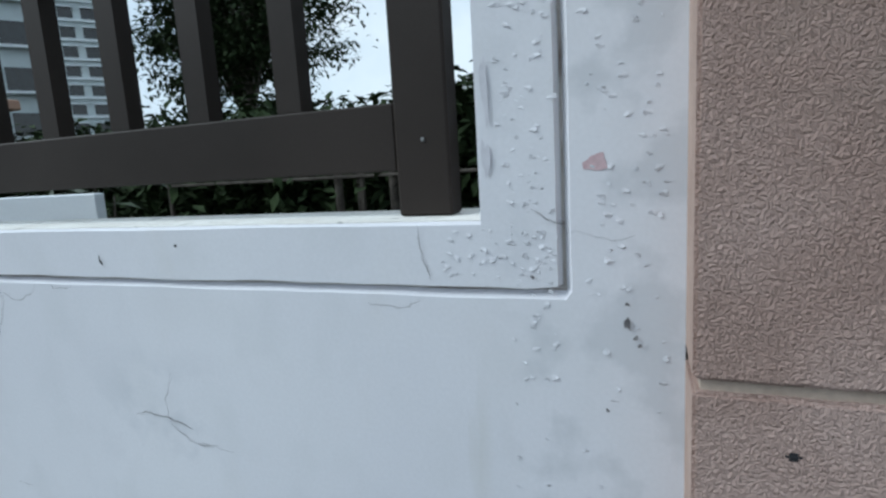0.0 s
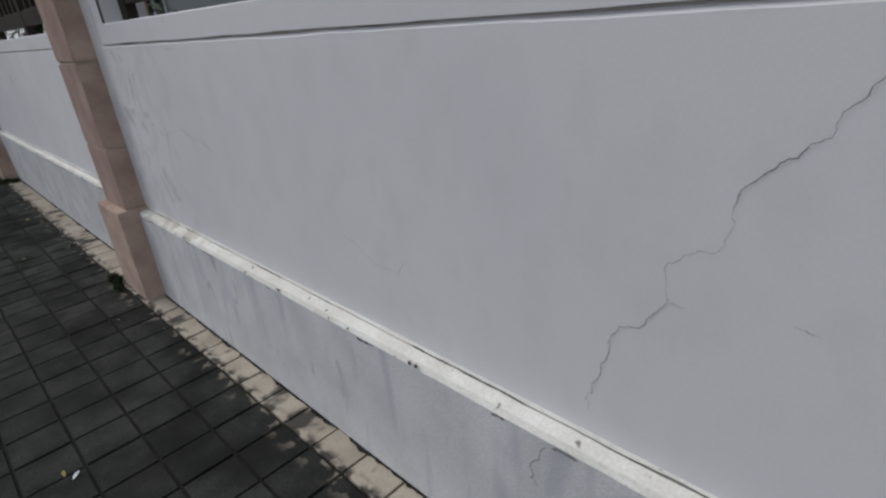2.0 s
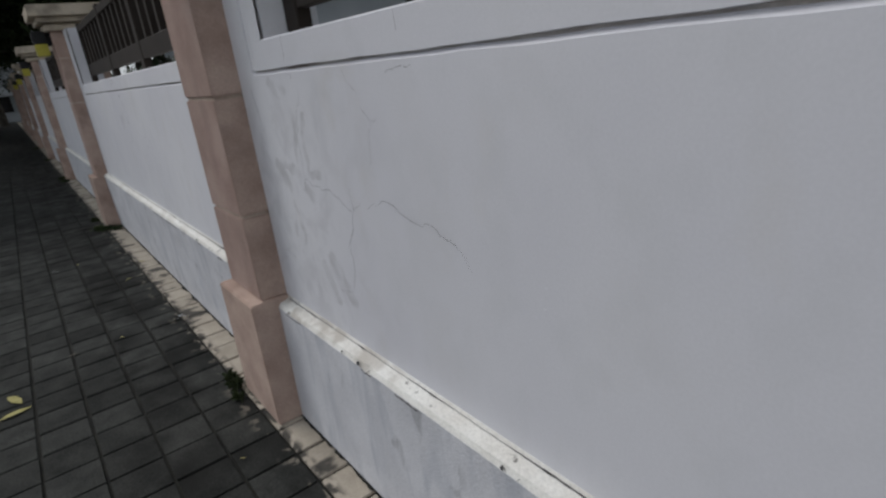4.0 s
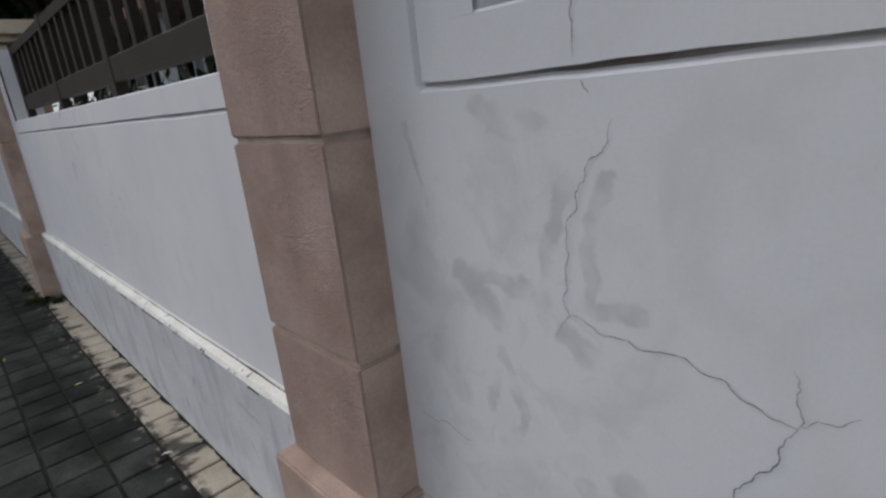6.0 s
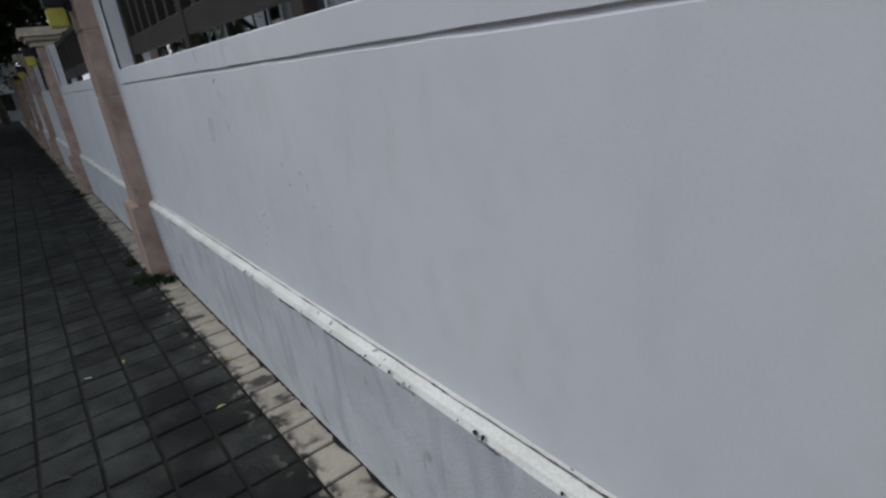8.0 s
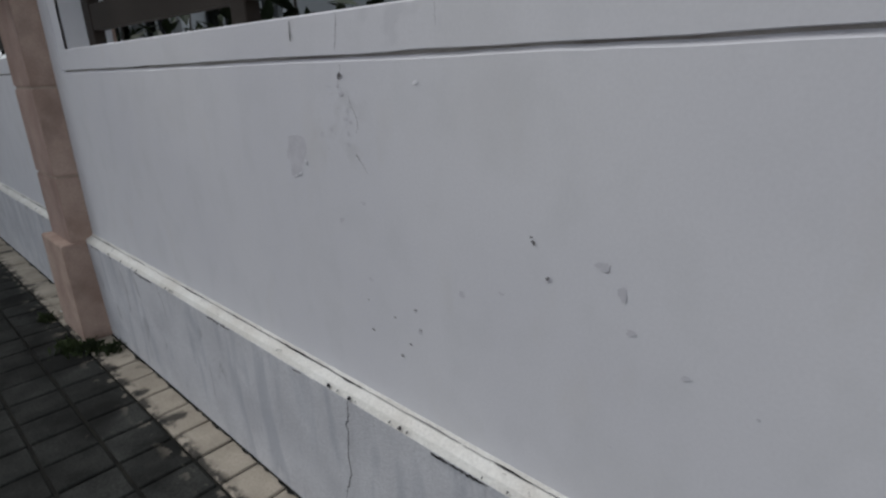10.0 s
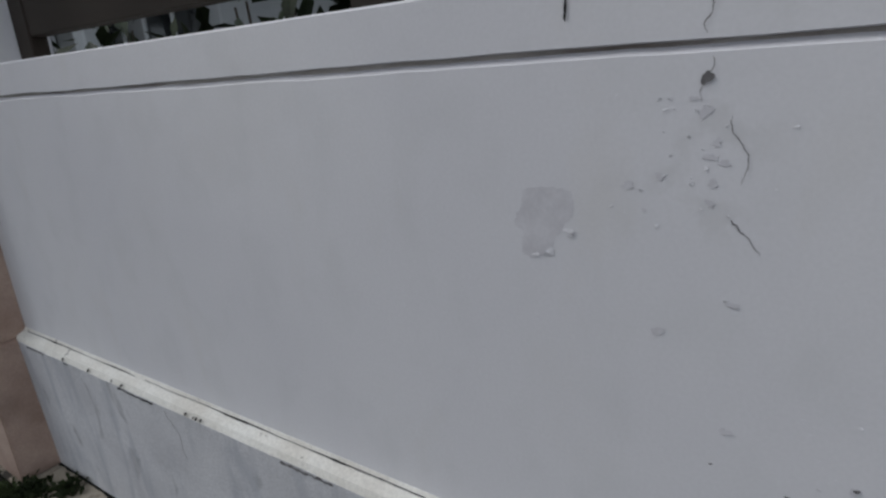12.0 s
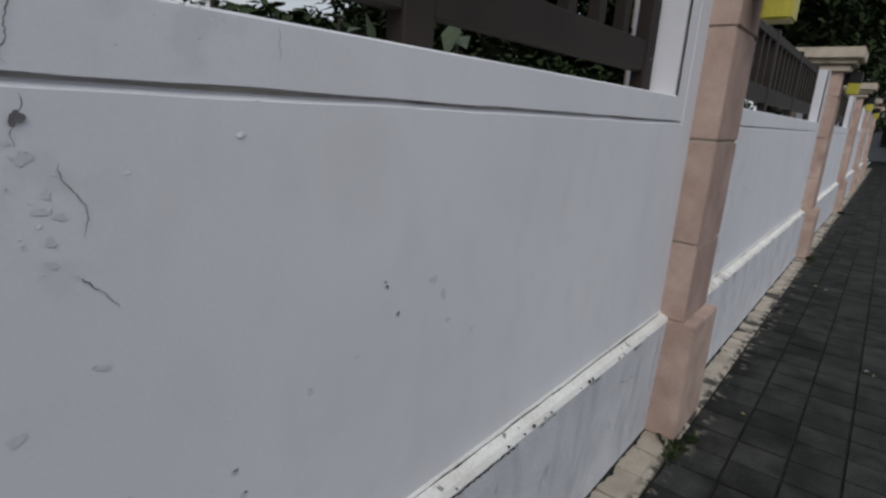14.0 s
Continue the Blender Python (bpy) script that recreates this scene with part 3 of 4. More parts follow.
# ---------------------------------------------------------------- cracks, scuffs and flaking paint on the wall
rnd = random.Random(7)

def ribbon(points, width, wall, name="crack", material=M_CRACK, y=-0.0022, rough=0.004, depth=4):
    """A jagged hairline along (x, z) points, tapering at its ends."""
    pts = [Vector((x, 0, z)) for x, z in points]
    for _ in range(depth):
        out = [pts[0]]
        for a, b in zip(pts, pts[1:]):
            m = (a + b) / 2
            s = (b - a).length
            if s > 0.006:
                q = min(rough * 4, s * 0.16)
                m += Vector((rnd.uniform(-q, q), 0, rnd.uniform(-q, q)))
                out.append(m)
            out.append(b)
        pts = out
    v, f = [], []
    n = len(pts)
    for i, p in enumerate(pts):
        d = (pts[min(n - 1, i + 1)] - pts[max(0, i - 1)]).normalized()
        side = Vector((-d.z, 0, d.x))
        w = 0.42 * width * (0.35 + 0.65 * min(1, 6 * i / n, 6 * (n - 1 - i) / n)) * rnd.uniform(0.55, 1.3) / 2
        for s in (-1, 1):
            q = p + side * w * s
            v.append((q.x, y, q.z))
    for i in range(n - 1):
        f.append((2 * i, 2 * i + 1, 2 * i + 3, 2 * i + 2))
    o = raw(name, v, f, material)
    o.parent = wall
    o.matrix_parent_inverse = Matrix.Translation(-wall.location)
    return o


W = WALLS[0]
BAND_Y = -0.0035
# long crack through the middle of the panel
ribbon([(-1.080, 1.528), (-1.078, 1.507), (-1.107, 1.477), (-1.113, 1.446)], 0.003, W, y=BAND_Y)
ribbon([(-1.094, 1.421), (-1.076, 1.399), (-1.085, 1.352), (-1.105, 1.318), (-1.134, 1.262)], 0.0028, W)
ribbon([(-1.134, 1.262), (-1.158, 1.250), (-1.191, 1.217), (-1.222, 1.187), (-1.240, 1.139)], 0.0040, W)
ribbon([(-1.240, 1.139), (-1.241, 1.103), (-1.262, 1.063), (-1.308, 1.048), (-1.334, 1.028), (-1.333, 0.974)], 0.0018, W)
ribbon([(-1.333, 0.974), (-1.328, 0.949), (-1.364, 0.896), (-1.380, 0.876), (-1.414, 0.868), (-1.434, 0.830), (-1.450, 0.765), (-1.469, 0.705), (-1.480, 0.625)], 0.0034, W)
ribbon([(-1.328, 0.949), (-1.296, 0.951)], 0.0020, W)
ribbon([(-1.134, 0.972), (-1.117, 0.973), (-1.096, 0.970)], 0.0020, W)
ribbon([(-1.076, 1.399), (-1.050, 1.393), (-1.022, 1.390), (-0.993, 1.402), (-0.970, 1.421)], 0.0024, W)
ribbon([(-0.925, 1.424), (-0.910, 1.416), (-0.883, 1.417), (-0.868, 1.424)], 0.0020, W)
# crossed cracks
ribbon([(-0.745, 1.176), (-0.709, 1.183), (-0.692, 1.179), (-0.664, 1.177), (-0.636, 1.170), (-0.610, 1.162)], 0.0046, W, rough=0.001)
ribbon([(-0.644, 1.265), (-0.656, 1.242), (-0.665, 1.217), (-0.664, 1.177), (-0.644, 1.153), (-0.628, 1.146), (-0.598, 1.133), (-0.576, 1.134), (-0.546, 1.129), (-0.523, 1.125)], 0.0020, W)
ribbon([(-0.600, 1.134), (-0.572, 1.133)], 0.0055, W)
ribbon([(-0.228, 1.413), (-0.207, 1.408), (-0.173, 1.406), (-0.141, 1.421)], 0.0020, W)
ribbon([(-0.139, 1.527), (-0.137, 1.505), (-0.134, 1.490), (-0.122, 1.448)], 0.0026, W, y=BAND_Y)
ribbon([(0.023, 1.546), (0.045, 1.532), (0.066, 1.522), (0.070, 1.512)], 0.0022, W, y=BAND_Y)
ribbon([(0.070, 1.514), (0.102, 1.510), (0.152, 1.511)], 0.0012, W)
# branching cracks near the stained end
ribbon([(-3.950, 1.093), (-3.917, 1.088), (-3.895, 1.076), (-3.861, 1.081), (-3.816, 1.076), (-3.782, 1.078), (-3.734, 1.062), (-3.694, 1.038), (-3.657, 1.029)], 0.0032, W)
ribbon([(-3.657, 1.029), (-3.674, 0.997), (-3.677, 0.970), (-3.697, 0.945), (-3.717, 0.918), (-3.704, 0.870), (-3.711, 0.828), (-3.732, 0.786), (-3.746, 0.756)], 0.0040, W)
ribbon([(-3.746, 0.756), (-3.784, 0.745), (-3.839, 0.737)], 0.0018, W)
ribbon([(-3.657, 1.029), (-3.652, 1.041), (-3.661, 1.062), (-3.658, 1.077), (-3.666, 1.099)], 0.0022, W)
ribbon([(-3.656, 1.032), (-3.641, 1.046), (-3.624, 1.046), (-3.604, 1.063)], 0.0022, W)
ribbon([(-3.577, 1.050), (-3.538, 1.069), (-3.515, 1.071), (-3.474, 1.087), (-3.428, 1.077), (-3.393, 1.062), (-3.365, 1.051), (-3.320, 1.044), (-3.286, 1.056), (-3.260, 1.047), (-3.235, 1.032), (-3.196, 1.025), (-3.176, 1.011), (-3.163, 0.991), (-3.147, 0.971)], 0.0030, W)
ribbon([(-3.526, 1.320), (-3.504, 1.304), (-3.485, 1.290), (-3.456, 1.296)], 0.0026, W)
ribbon([(-3.485, 1.290), (-3.489, 1.272), (-3.506, 1.261), (-3.511, 1.216), (-3.521, 1.176)], 0.0018, W)
ribbon([(-3.591, 1.422), (-3.578, 1.383), (-3.538, 1.350)], 0.0018, W)
ribbon([(-3.393, 1.401), (-3.375, 1.405), (-3.351, 1.408), (-3.313, 1.410), (-3.288, 1.412)], 0.0026, W)
ribbon([(-3.325, 1.528), (-3.326, 1.505), (-3.322, 1.478)], 0.0024, W, y=BAND_Y)
ribbon([(-3.925, 1.528), (-3.928, 1.490), (-3.931, 1.450)], 0.0032, W, y=BAND_Y)
ribbon([(-3.920, 1.422), (-3.908, 1.405)], 0.0024, W)
ribbon([(-3.878, 1.372), (-3.883, 1.345), (-3.912, 1.321), (-3.928, 1.285), (-3.945, 1.242), (-3.953, 1.171), (-3.950, 1.093), (-3.973, 1.055)], 0.0028, W)
ribbon([(-4.320, 0.790), (-4.271, 0.783), (-4.230, 0.785), (-4.180, 0.776)], 0.0026, W)
ribbon([(-2.339, 0.847), (-2.151, 0.788), (-2.085, 0.778), (-2.057, 0.837)], 0.0016, W)
W = WALLS[-1]
ribbon([(-7.062, 1.528), (-7.064, 1.487), (-7.071, 1.460), (-7.067, 1.446)], 0.003, W, y=BAND_Y)
ribbon([(-7.060, 1.420), (-7.060, 1.404), (-7.065, 1.394), (-7.068, 1.367)], 0.0026, W)
ribbon([(-7.033, 1.351), (-7.026, 1.325), (-7.017, 1.311), (-7.011, 1.294), (-7.016, 1.269)], 0.0026, W)
ribbon([(-7.023, 1.224), (-7.015, 1.214), (-7.007, 1.206)], 0.0044, W)
ribbon([(-7.007, 1.206), (-6.988, 1.181)], 0.0022, W)
ribbon([(-6.765, 1.522), (-6.766, 1.500), (-6.764, 1.480)], 0.0016, W, y=BAND_Y)
ribbon([(-7.238, 1.520), (-7.241, 1.500), (-7.241, 1.475)], 0.010, W, "scuff_mark", M_MARK, BAND_Y, 0.0005, 2)
ribbon([(-0.777, 1.483), (-0.776, 1.470), (-0.770, 1.464)], 0.008, WALLS[0], "scuff_mark", M_MARK, BAND_Y, 0.0005, 2)
ribbon([(-1.551, 0.520), (-1.570, 0.485), (-1.600, 0.432), (-1.598, 0.390), (-1.575, 0.369)], 0.006, WALLS[0], y=-0.058)
ribbon([(-7.080, 0.572), (-7.100, 0.490), (-7.105, 0.375), (-7.135, 0.214)], 0.010, W, material=M_MARK, y=-0.048)
ribbon([(-8.398, 0.555), (-8.370, 0.520), (-8.330, 0.416)], 0.007, W, y=-0.048)
ribbon([(-5.330, 0.463), (-5.250, 0.443), (-5.180, 0.439), (-5.120, 0.424)], 0.005, W, y=-0.047)


def blob_outline(r, n, rough):
    ph = [rnd.uniform(0, 6.28) for _ in range(3)]
    return [r * (1 + rough * (math.sin(2 * a + ph[0]) * 0.5 + math.sin(3 * a + ph[1]) * 0.4 + math.sin(5 * a + ph[2]) * 0.3)) for a in (2 * math.pi * i / n for i in range(n))]


def chips(spots, wall, name, material, y=-0.0008, label=""):
    """Flat flaws where paint has come off: (x, z, half width, half height)."""
    for q, (x, z, rx, rz) in enumerate(spots):
        n = 14 if rx < 0.02 else 40
        o = blob_outline(1, n, 0.45 if rx < 0.02 else 0.22)
        rx, rz = rx * 0.85, rz * 0.85
        v = [(x + rx * o[i] * math.cos(2 * math.pi * i / n), y - 0.00005 * q, z + rz * o[i] * math.sin(2 * math.pi * i / n)) for i in range(n)]
        ob = raw(name, v, [tuple(range(n))], material)
        ob.parent = wall
        ob.matrix_parent_inverse = Matrix.Translation(-wall.location)


def flakes(spots, wall, y=-0.0005):
    """Curled paint flakes and blisters, in one mesh: (x, z, radius)."""
    v, f = [], []
    for x, z, r in spots:
        n = 9
        r *= 0.62
        o = blob_outline(1, n, 0.5)
        s = len(v)
        lift = rnd.uniform(0, 6.28)
        v.append((x, y - r * 0.13, z))
        for i in range(n):
            a = 2 * math.pi * i / n
            h = 0.3 * r * max(0, math.cos(a - lift)) ** 2
            v.append((x + r * o[i] * math.cos(a), y - h, z + r * o[i] * 0.7 * math.sin(a)))
        f += [(s, s + 1 + i, s + 1 + (i + 1) % n) for i in range(n)]
    ob = raw("paint_flakes", v, f, M_WALL)
    tagged(ob, kind="stuff")
    ob.parent = wall
    ob.matrix_parent_inverse = Matrix.Translation(-wall.location)


fl = []
for _ in range(190):
    fl.append((rnd.choice([rnd.uniform(-0.01, 0.055), rnd.uniform(0.085, 0.19)]), min(1.8, max(1.12, rnd.gauss(1.54, 0.17))), rnd.uniform(0.003, 0.0095)))
for _ in range(22):
    fl.append((rnd.uniform(-3.35, -2.9), rnd.uniform(0.86, 1.0), rnd.uniform(0.003, 0.007)))
for _ in range(40):
    fl.append((rnd.uniform(-1.6, -0.1), rnd.uniform(0.7, 1.3), rnd.uniform(0.001, 0.003)))
flakes(fl, WALLS[0])
band = [(rnd.uniform(-0.11, 0.05), rnd.uniform(1.452, 1.522), rnd.uniform(0.003, 0.009)) for _ in range(48)]
band += [(rnd.uniform(-0.02, 0.05), rnd.uniform(1.54, 1.9), rnd.uniform(0.004, 0.009)) for _ in range(40)]
flakes(band, WALLS[0], -0.0018)
fl = []
for _ in range(34):
    fl.append((rnd.gauss(-7.08, 0.06), rnd.uniform(1.2, 1.4), rnd.uniform(0.002, 0.006)))
for _ in range(45):
    fl.append((rnd.gauss(-6.82, 0.18), rnd.gauss(0.86, 0.07), rnd.uniform(0.002, 0.006)))
for _ in range(25):
    fl.append((rnd.gauss(-6.88, 0.07), rnd.uniform(1.465, 1.53), rnd.uniform(0.002, 0.006)))
for _ in range(30):
    fl.append((rnd.uniform(-8.6, -5.2), rnd.uniform(0.7, 1.4), rnd.uniform(0.001, 0.003)))
fl += [(-6.823, 1.381, 0.011), (-7.232, 1.186, 0.016), (-7.262, 1.152, 0.015), (-7.284, 1.146, 0.010), (-7.018, 1.113, 0.008), (-6.154, 0.916, 0.007), (-6.371, 0.760, 0.008), (-6.798, 1.424, 0.005)]
flakes(fl, WALLS[-1], -0.0008)
chips([(-7.062, 1.357, 0.009, 0.008), (-7.077, 1.372, 0.006, 0.004), (-7.047, 1.319, 0.006, 0.006), (-7.037, 1.294, 0.009, 0.004), (-7.054, 1.301, 0.012, 0.004), (-7.111, 1.275, 0.008, 0.005), (-7.151, 1.261, 0.010, 0.006), (-7.048, 1.268, 0.007, 0.006), (-7.049, 1.243, 0.007, 0.005), (-7.101, 1.055, 0.010, 0.008), (-7.129, 1.229, 0.004, 0.003), (-6.406, 1.092, 0.013, 0.011), (-6.370, 1.053, 0.010, 0.013), (-6.507, 1.044, 0.006, 0.005), (-6.350, 0.990, 0.011, 0.006), (-6.611, 0.989, 0.008, 0.004), (-6.712, 0.960, 0.010, 0.007), (-6.852, 0.882, 0.008, 0.006), (-6.840, 0.832, 0.008, 0.007), (-7.003, 0.921, 0.009, 0.007), (-7.011, 1.110, 0.008, 0.005), (-6.258, 0.943, 0.009, 0.005)], WALLS[-1], "paint_chip", M_CHIP)
chips([(-7.064, 1.396, 0.0075, 0.009), (-6.540, 1.107, 0.0045, 0.005), (-6.545, 1.117, 0.003, 0.003), (-6.508, 1.046, 0.004, 0.005), (-6.851, 0.884, 0.004, 0.003), (-6.836, 0.838, 0.003, 0.004), (-7.006, 0.786, 0.006, 0.004), (-6.871, 0.790, 0.005, 0.003), (-6.903, 0.749, 0.006, 0.004), (-7.017, 0.864, 0.003, 0.002), (-6.921, 0.845, 0.004, 0.003)], WALLS[-1], "hole", M_CRACK, -0.0028)
# patch where the top coat has peeled away, with curled rags of paint under it
patch = [(-0.036, 0.052), (0.008, 0.056), (0.040, 0.053), (0.042, 0.020), (0.028, -0.004), (0.014, -0.022), (0.006, -0.046), (-0.022, -0.056), (-0.040, -0.048), (-0.038, -0.014), (-0.054, -0.002), (-0.040, 0.026)]
pv = []
for (ax, az), (bx, bz) in zip(patch, patch[1:] + patch[:1]):
    for q in range(6):
        f_ = q / 6
        pv.append((-7.268 + ax + (bx - ax) * f_ + rnd.uniform(-0.002, 0.002), -0.0004, 1.196 + az + (bz - az) * f_ + rnd.uniform(-0.002, 0.002)))
peeled = raw("peeled_patch", pv, [tuple(range(len(pv)))], M_CHIP, WALLS[-1])
peeled.matrix_parent_inverse = Matrix.Translation(-WALLS[-1].location)
chips([(0.106, 1.602, 0.014, 0.015)], WALLS[0], "paint_chip", M_PINKCHIP)
chips([(-0.034, 1.615, 0.006, 0.03), (-0.032, 1.704, 0.006, 0.045)], WALLS[0], "paint_chip", M_CHIP, -0.004)
chips([(-0.590, 1.500, 0.0035, 0.0035)], WALLS[0], "hole", M_MARK, -0.004)
chips([(0.142, 1.398, 0.004, 0.010), (0.152, 1.379, 0.003, 0.004), (0.157, 1.369, 0.003, 0.003), (0.142, 1.423, 0.003, 0.003), (0.023, 1.456, 0.003, 0.003), (0.117, 1.278, 0.003, 0.003)], WALLS[0], "hole", M_CRACK, -0.004)
hole_plug = part("anchor_hole", box_bm(0.297, 0.312, FACE_Y - 0.0012, FACE_Y + 0.003, 1.2925, 1.3015, bevel=0.0035, segments=2), M_MARK)
hole_plug.parent = PILLARS[0]
hole_plug.matrix_parent_inverse = Matrix.Translation(-PILLARS[0].location)

# ---------------------------------------------------------------- foliage
def leaf_cloud(points, size, material, name, parent=None, droop=0.3, aspect=0.45):
    """Many small folded leaves round the points."""
    P = np.array(points)
    n = len(P)
    rg = np.random.RandomState(len(P))
    a = rg.uniform(0, 2 * np.pi, n)
    up = rg.uniform(-0.8, 0.6, n) - droop
    d = np.stack([np.cos(a) * np.cos(up), np.sin(a) * np.cos(up), np.sin(up)], 1)
    s = np.stack([-np.sin(a), np.cos(a), rg.uniform(-0.5, 0.5, n)], 1)
    L = (size * rg.uniform(0.6, 1.3, n))[:, None]
    mid = P + d * L * 0.5
    tip = P + d * L
    wv = s * L * aspect * 0.5
    drop = np.array([0, 0, 1.0]) * L * 0.08
    V = np.stack([P, mid + wv + drop, tip, mid - wv + drop], 1).reshape(-1, 3)
    F = np.arange(4 * n).reshape(-1, 4)
    return raw(name, V.tolist(), F.tolist(), material, parent)


def limb(bm, a, b, r0, r1, seg=7):
    a, b = Vector(a), Vector(b)
    q = (b - a).to_track_quat('Z', 'Y').to_matrix().to_4x4()
    rings = []
    for i in range(4):
        f = i / 3
        c = a.lerp(b, f) + Vector((0.25 * r0 * math.sin(f * 5 + a.x), 0.25 * r0 * math.cos(f * 4 + a.y), 0))
        r = r0 + (r1 - r0) * f
        rings.append([bm.verts.new(c + q.to_3x3() @ Vector((r * math.cos(2 * math.pi * j / seg), r * math.sin(2 * math.pi * j / seg), 0))) for j in range(seg)])
    for u, w in zip(rings, rings[1:]):
        for j in range(seg):
            bm.faces.new((u[j], u[(j + 1) % seg], w[(j + 1) % seg], w[j]))


def tree(x, y, height, spread, leaves, size, seed, clear=0.35, label="tall dark green broadleaf tree behind the wall", base_z=0.0):
    rg = random.Random(seed)
    t = empty("tree", x, y, base_z)
    tagged(t, label, "tree")
    bm = bmesh.new()
    fork = height * clear
    limb(bm, (0, 0, 0), (0.2, 0.1, fork), height * 0.022, height * 0.016)
    tips = []
    for i in range(11):
        a = i * 2.4 + rg.uniform(-0.4, 0.4)
        h = height * rg.uniform(clear + 0.12, 0.97)
        r = spread * rg.uniform(0.35, 1.0) * (1.1 - 0.55 * (h / height))
        e = (r * math.cos(a), r * math.sin(a), h)
        m_ = (e[0] * 0.5, e[1] * 0.5, fork + (h - fork) * 0.65)
        limb(bm, (0.2, 0.1, fork * 0.97), m_, height * 0.011, height * 0.007, 6)
        limb(bm, m_, e, height * 0.007, height * 0.002, 5)
        tips += [e, m_]
        for j in range(3):
            b = a + rg.uniform(-0.9, 0.9)
            e2 = (m_[0] + spread * 0.45 * math.cos(b), m_[1] + spread * 0.45 * math.sin(b), m_[2] + rg.uniform(-0.1, 0.14) * height)
            limb(bm, m_, e2, height * 0.004, height * 0.0015, 4)
            tips.append(e2)
    part("trunk", bm, M_BARK, t, smooth=True)
    pts = []
    clumps = []
    for e in tips:
        for _ in range(3):
            clumps.append((e[0] + rg.gauss(0, spread * 0.12), e[1] + rg.gauss(0, spread * 0.12), e[2] + rg.gauss(0, height * 0.035)))
    for i in range(leaves):
        c = clumps[i % len(clumps)]
        s = spread * 0.12
        pts.append((c[0] + rg.gauss(0, s), c[1] + rg.gauss(0, s), c[2] + rg.gauss(0, s * 0.45)))
    leaf_cloud(pts, size, M_LEAF, "crown", t)
    return t


def shrub(x, y, h, r, leaves, size, seed, label="glossy dark green shrub behind the railing", material=M_LEAF_GLOSS):
    rg = random.Random(seed)
    s = empty("shrub", x, y, 0.02)
    tagged(s, label, "shrub")
    bm = bmesh.new()
    ends = []
    for i in range(9):
        a = i * 2.4
        e = (r * 0.8 * math.cos(a) * rg.uniform(0.3, 1), r * 0.8 * math.sin(a) * rg.uniform(0.3, 1), h * rg.uniform(0.6, 1.0))
        limb(bm, (0.03 * math.cos(a), 0.03 * math.sin(a), 0), e, 0.018, 0.005, 5)
        ends.append(e)
    part("stems", bm, M_BARK, s)
    pts = []
    for i in range(leaves):
        e = ends[i % len(ends)]
        f = rg.uniform(0.45, 1.05)
        pts.append((e[0] * f + rg.gauss(0, r * 0.2), e[1] * f + rg.gauss(0, r * 0.2), e[2] * f + rg.gauss(0, h * 0.05)))
    leaf_cloud(pts, size, material, "foliage", s, droop=0.5, aspect=0.4)
    return s


def palm(x, y, h, fronds, length, seed):
    rg = random.Random(seed)
    p = empty("palm", x, y, 0.02)
    tagged(p, "garden palm with arching feathery fronds", "palm", "garden palms")
    bm = bmesh.new()
    limb(bm, (0, 0, 0), (0.1, 0.05, h), 0.11, 0.08, 9)
    part("trunk", bm, M_BARK, p, smooth=True)
    for i in range(fronds):
        a = i * 2.4 + rg.uniform(-0.2, 0.2)
        rise = rg.uniform(0.2, 1.0)
        v, f = [], []
        prev = None
        for j in range(22):
            s = j / 21
            rad = length * s * (1 - 0.15 * rise)
            z = h + length * (rise * s - (0.55 + 0.35 * rise) * s * s)
            c = Vector((0.1 + rad * math.cos(a), 0.05 + rad * math.sin(a), z))
            for sd in (-1, 1):
                w = length * 0.26 * math.sin(math.pi * min(1, s * 0.9 + 0.12))
                out = Vector((-math.sin(a) * sd, math.cos(a) * sd, -0.45)).normalized() * w + Vector((math.cos(a), math.sin(a), 0)) * w * 0.5
                k = len(v)
                along = Vector((math.cos(a), math.sin(a), 0)) * length * 0.014
                v += [tuple(c - along), tuple(c + along), tuple(c + out)]
                f.append((k, k + 1, k + 2))
            if prev is not None:
                k = len(v)
                wv = Vector((-math.sin(a), math.cos(a), 0)) * 0.012
                v += [tuple(prev - wv), tuple(prev + wv), tuple(c + wv), tuple(c - wv)]
                f.append((k, k + 1, k + 2, k + 3))
            prev = c
        raw("frond", v, f, M_LEAF, p)
    return p


# garden behind the wall
tree(-20.0, 2.6, 9.5, 4.6, 10000, 0.3, 21, 0.3)
tree(-28.0, 2.2, 10.5, 5.2, 10000, 0.34, 22, 0.3)
tree(-17.4, 21.0, 15.0, 5.0, 17000, 0.34, 1)
tree(-22.0, 26.0, 13.0, 5.0, 9000, 0.42, 2)
tree(7.5, 11.0, 9.0, 3.6, 26000, 0.34, 3, 0.22)
tree(12.0, 8.5, 9.0, 4.0, 22000, 0.34, 4, 0.22)
tree(20.0, 6.0, 11.0, 5.0, 9000, 0.35, 5)
tree(30.0, 3.0, 12.0, 6.0, 9000, 0.4, 6)
tree(11.5, 3.6, 8.0, 3.6, 12000, 0.3, 41, 0.25)
tree(17.5, 3.2, 9.0, 4.2, 12000, 0.32, 42, 0.22)
tree(26.0, -3.6, 10.0, 5.0, 11000, 0.36, 43, 0.3, "dark leafy street tree overhanging the footway", -0.11)
tree(-24.0, 4.0, 10.0, 5.0, 10000, 0.32, 8)
tree(-33.0, 3.0, 12.0, 6.0, 10000, 0.38, 9)
STREET = "dark leafy street tree overhanging the footway"
# The next two, on the road, are added to shade the far pillars.
tree(-19.0, -3.6, 9.5, 5.0, 9000, 0.34, 31, 0.42, STREET, -0.11)
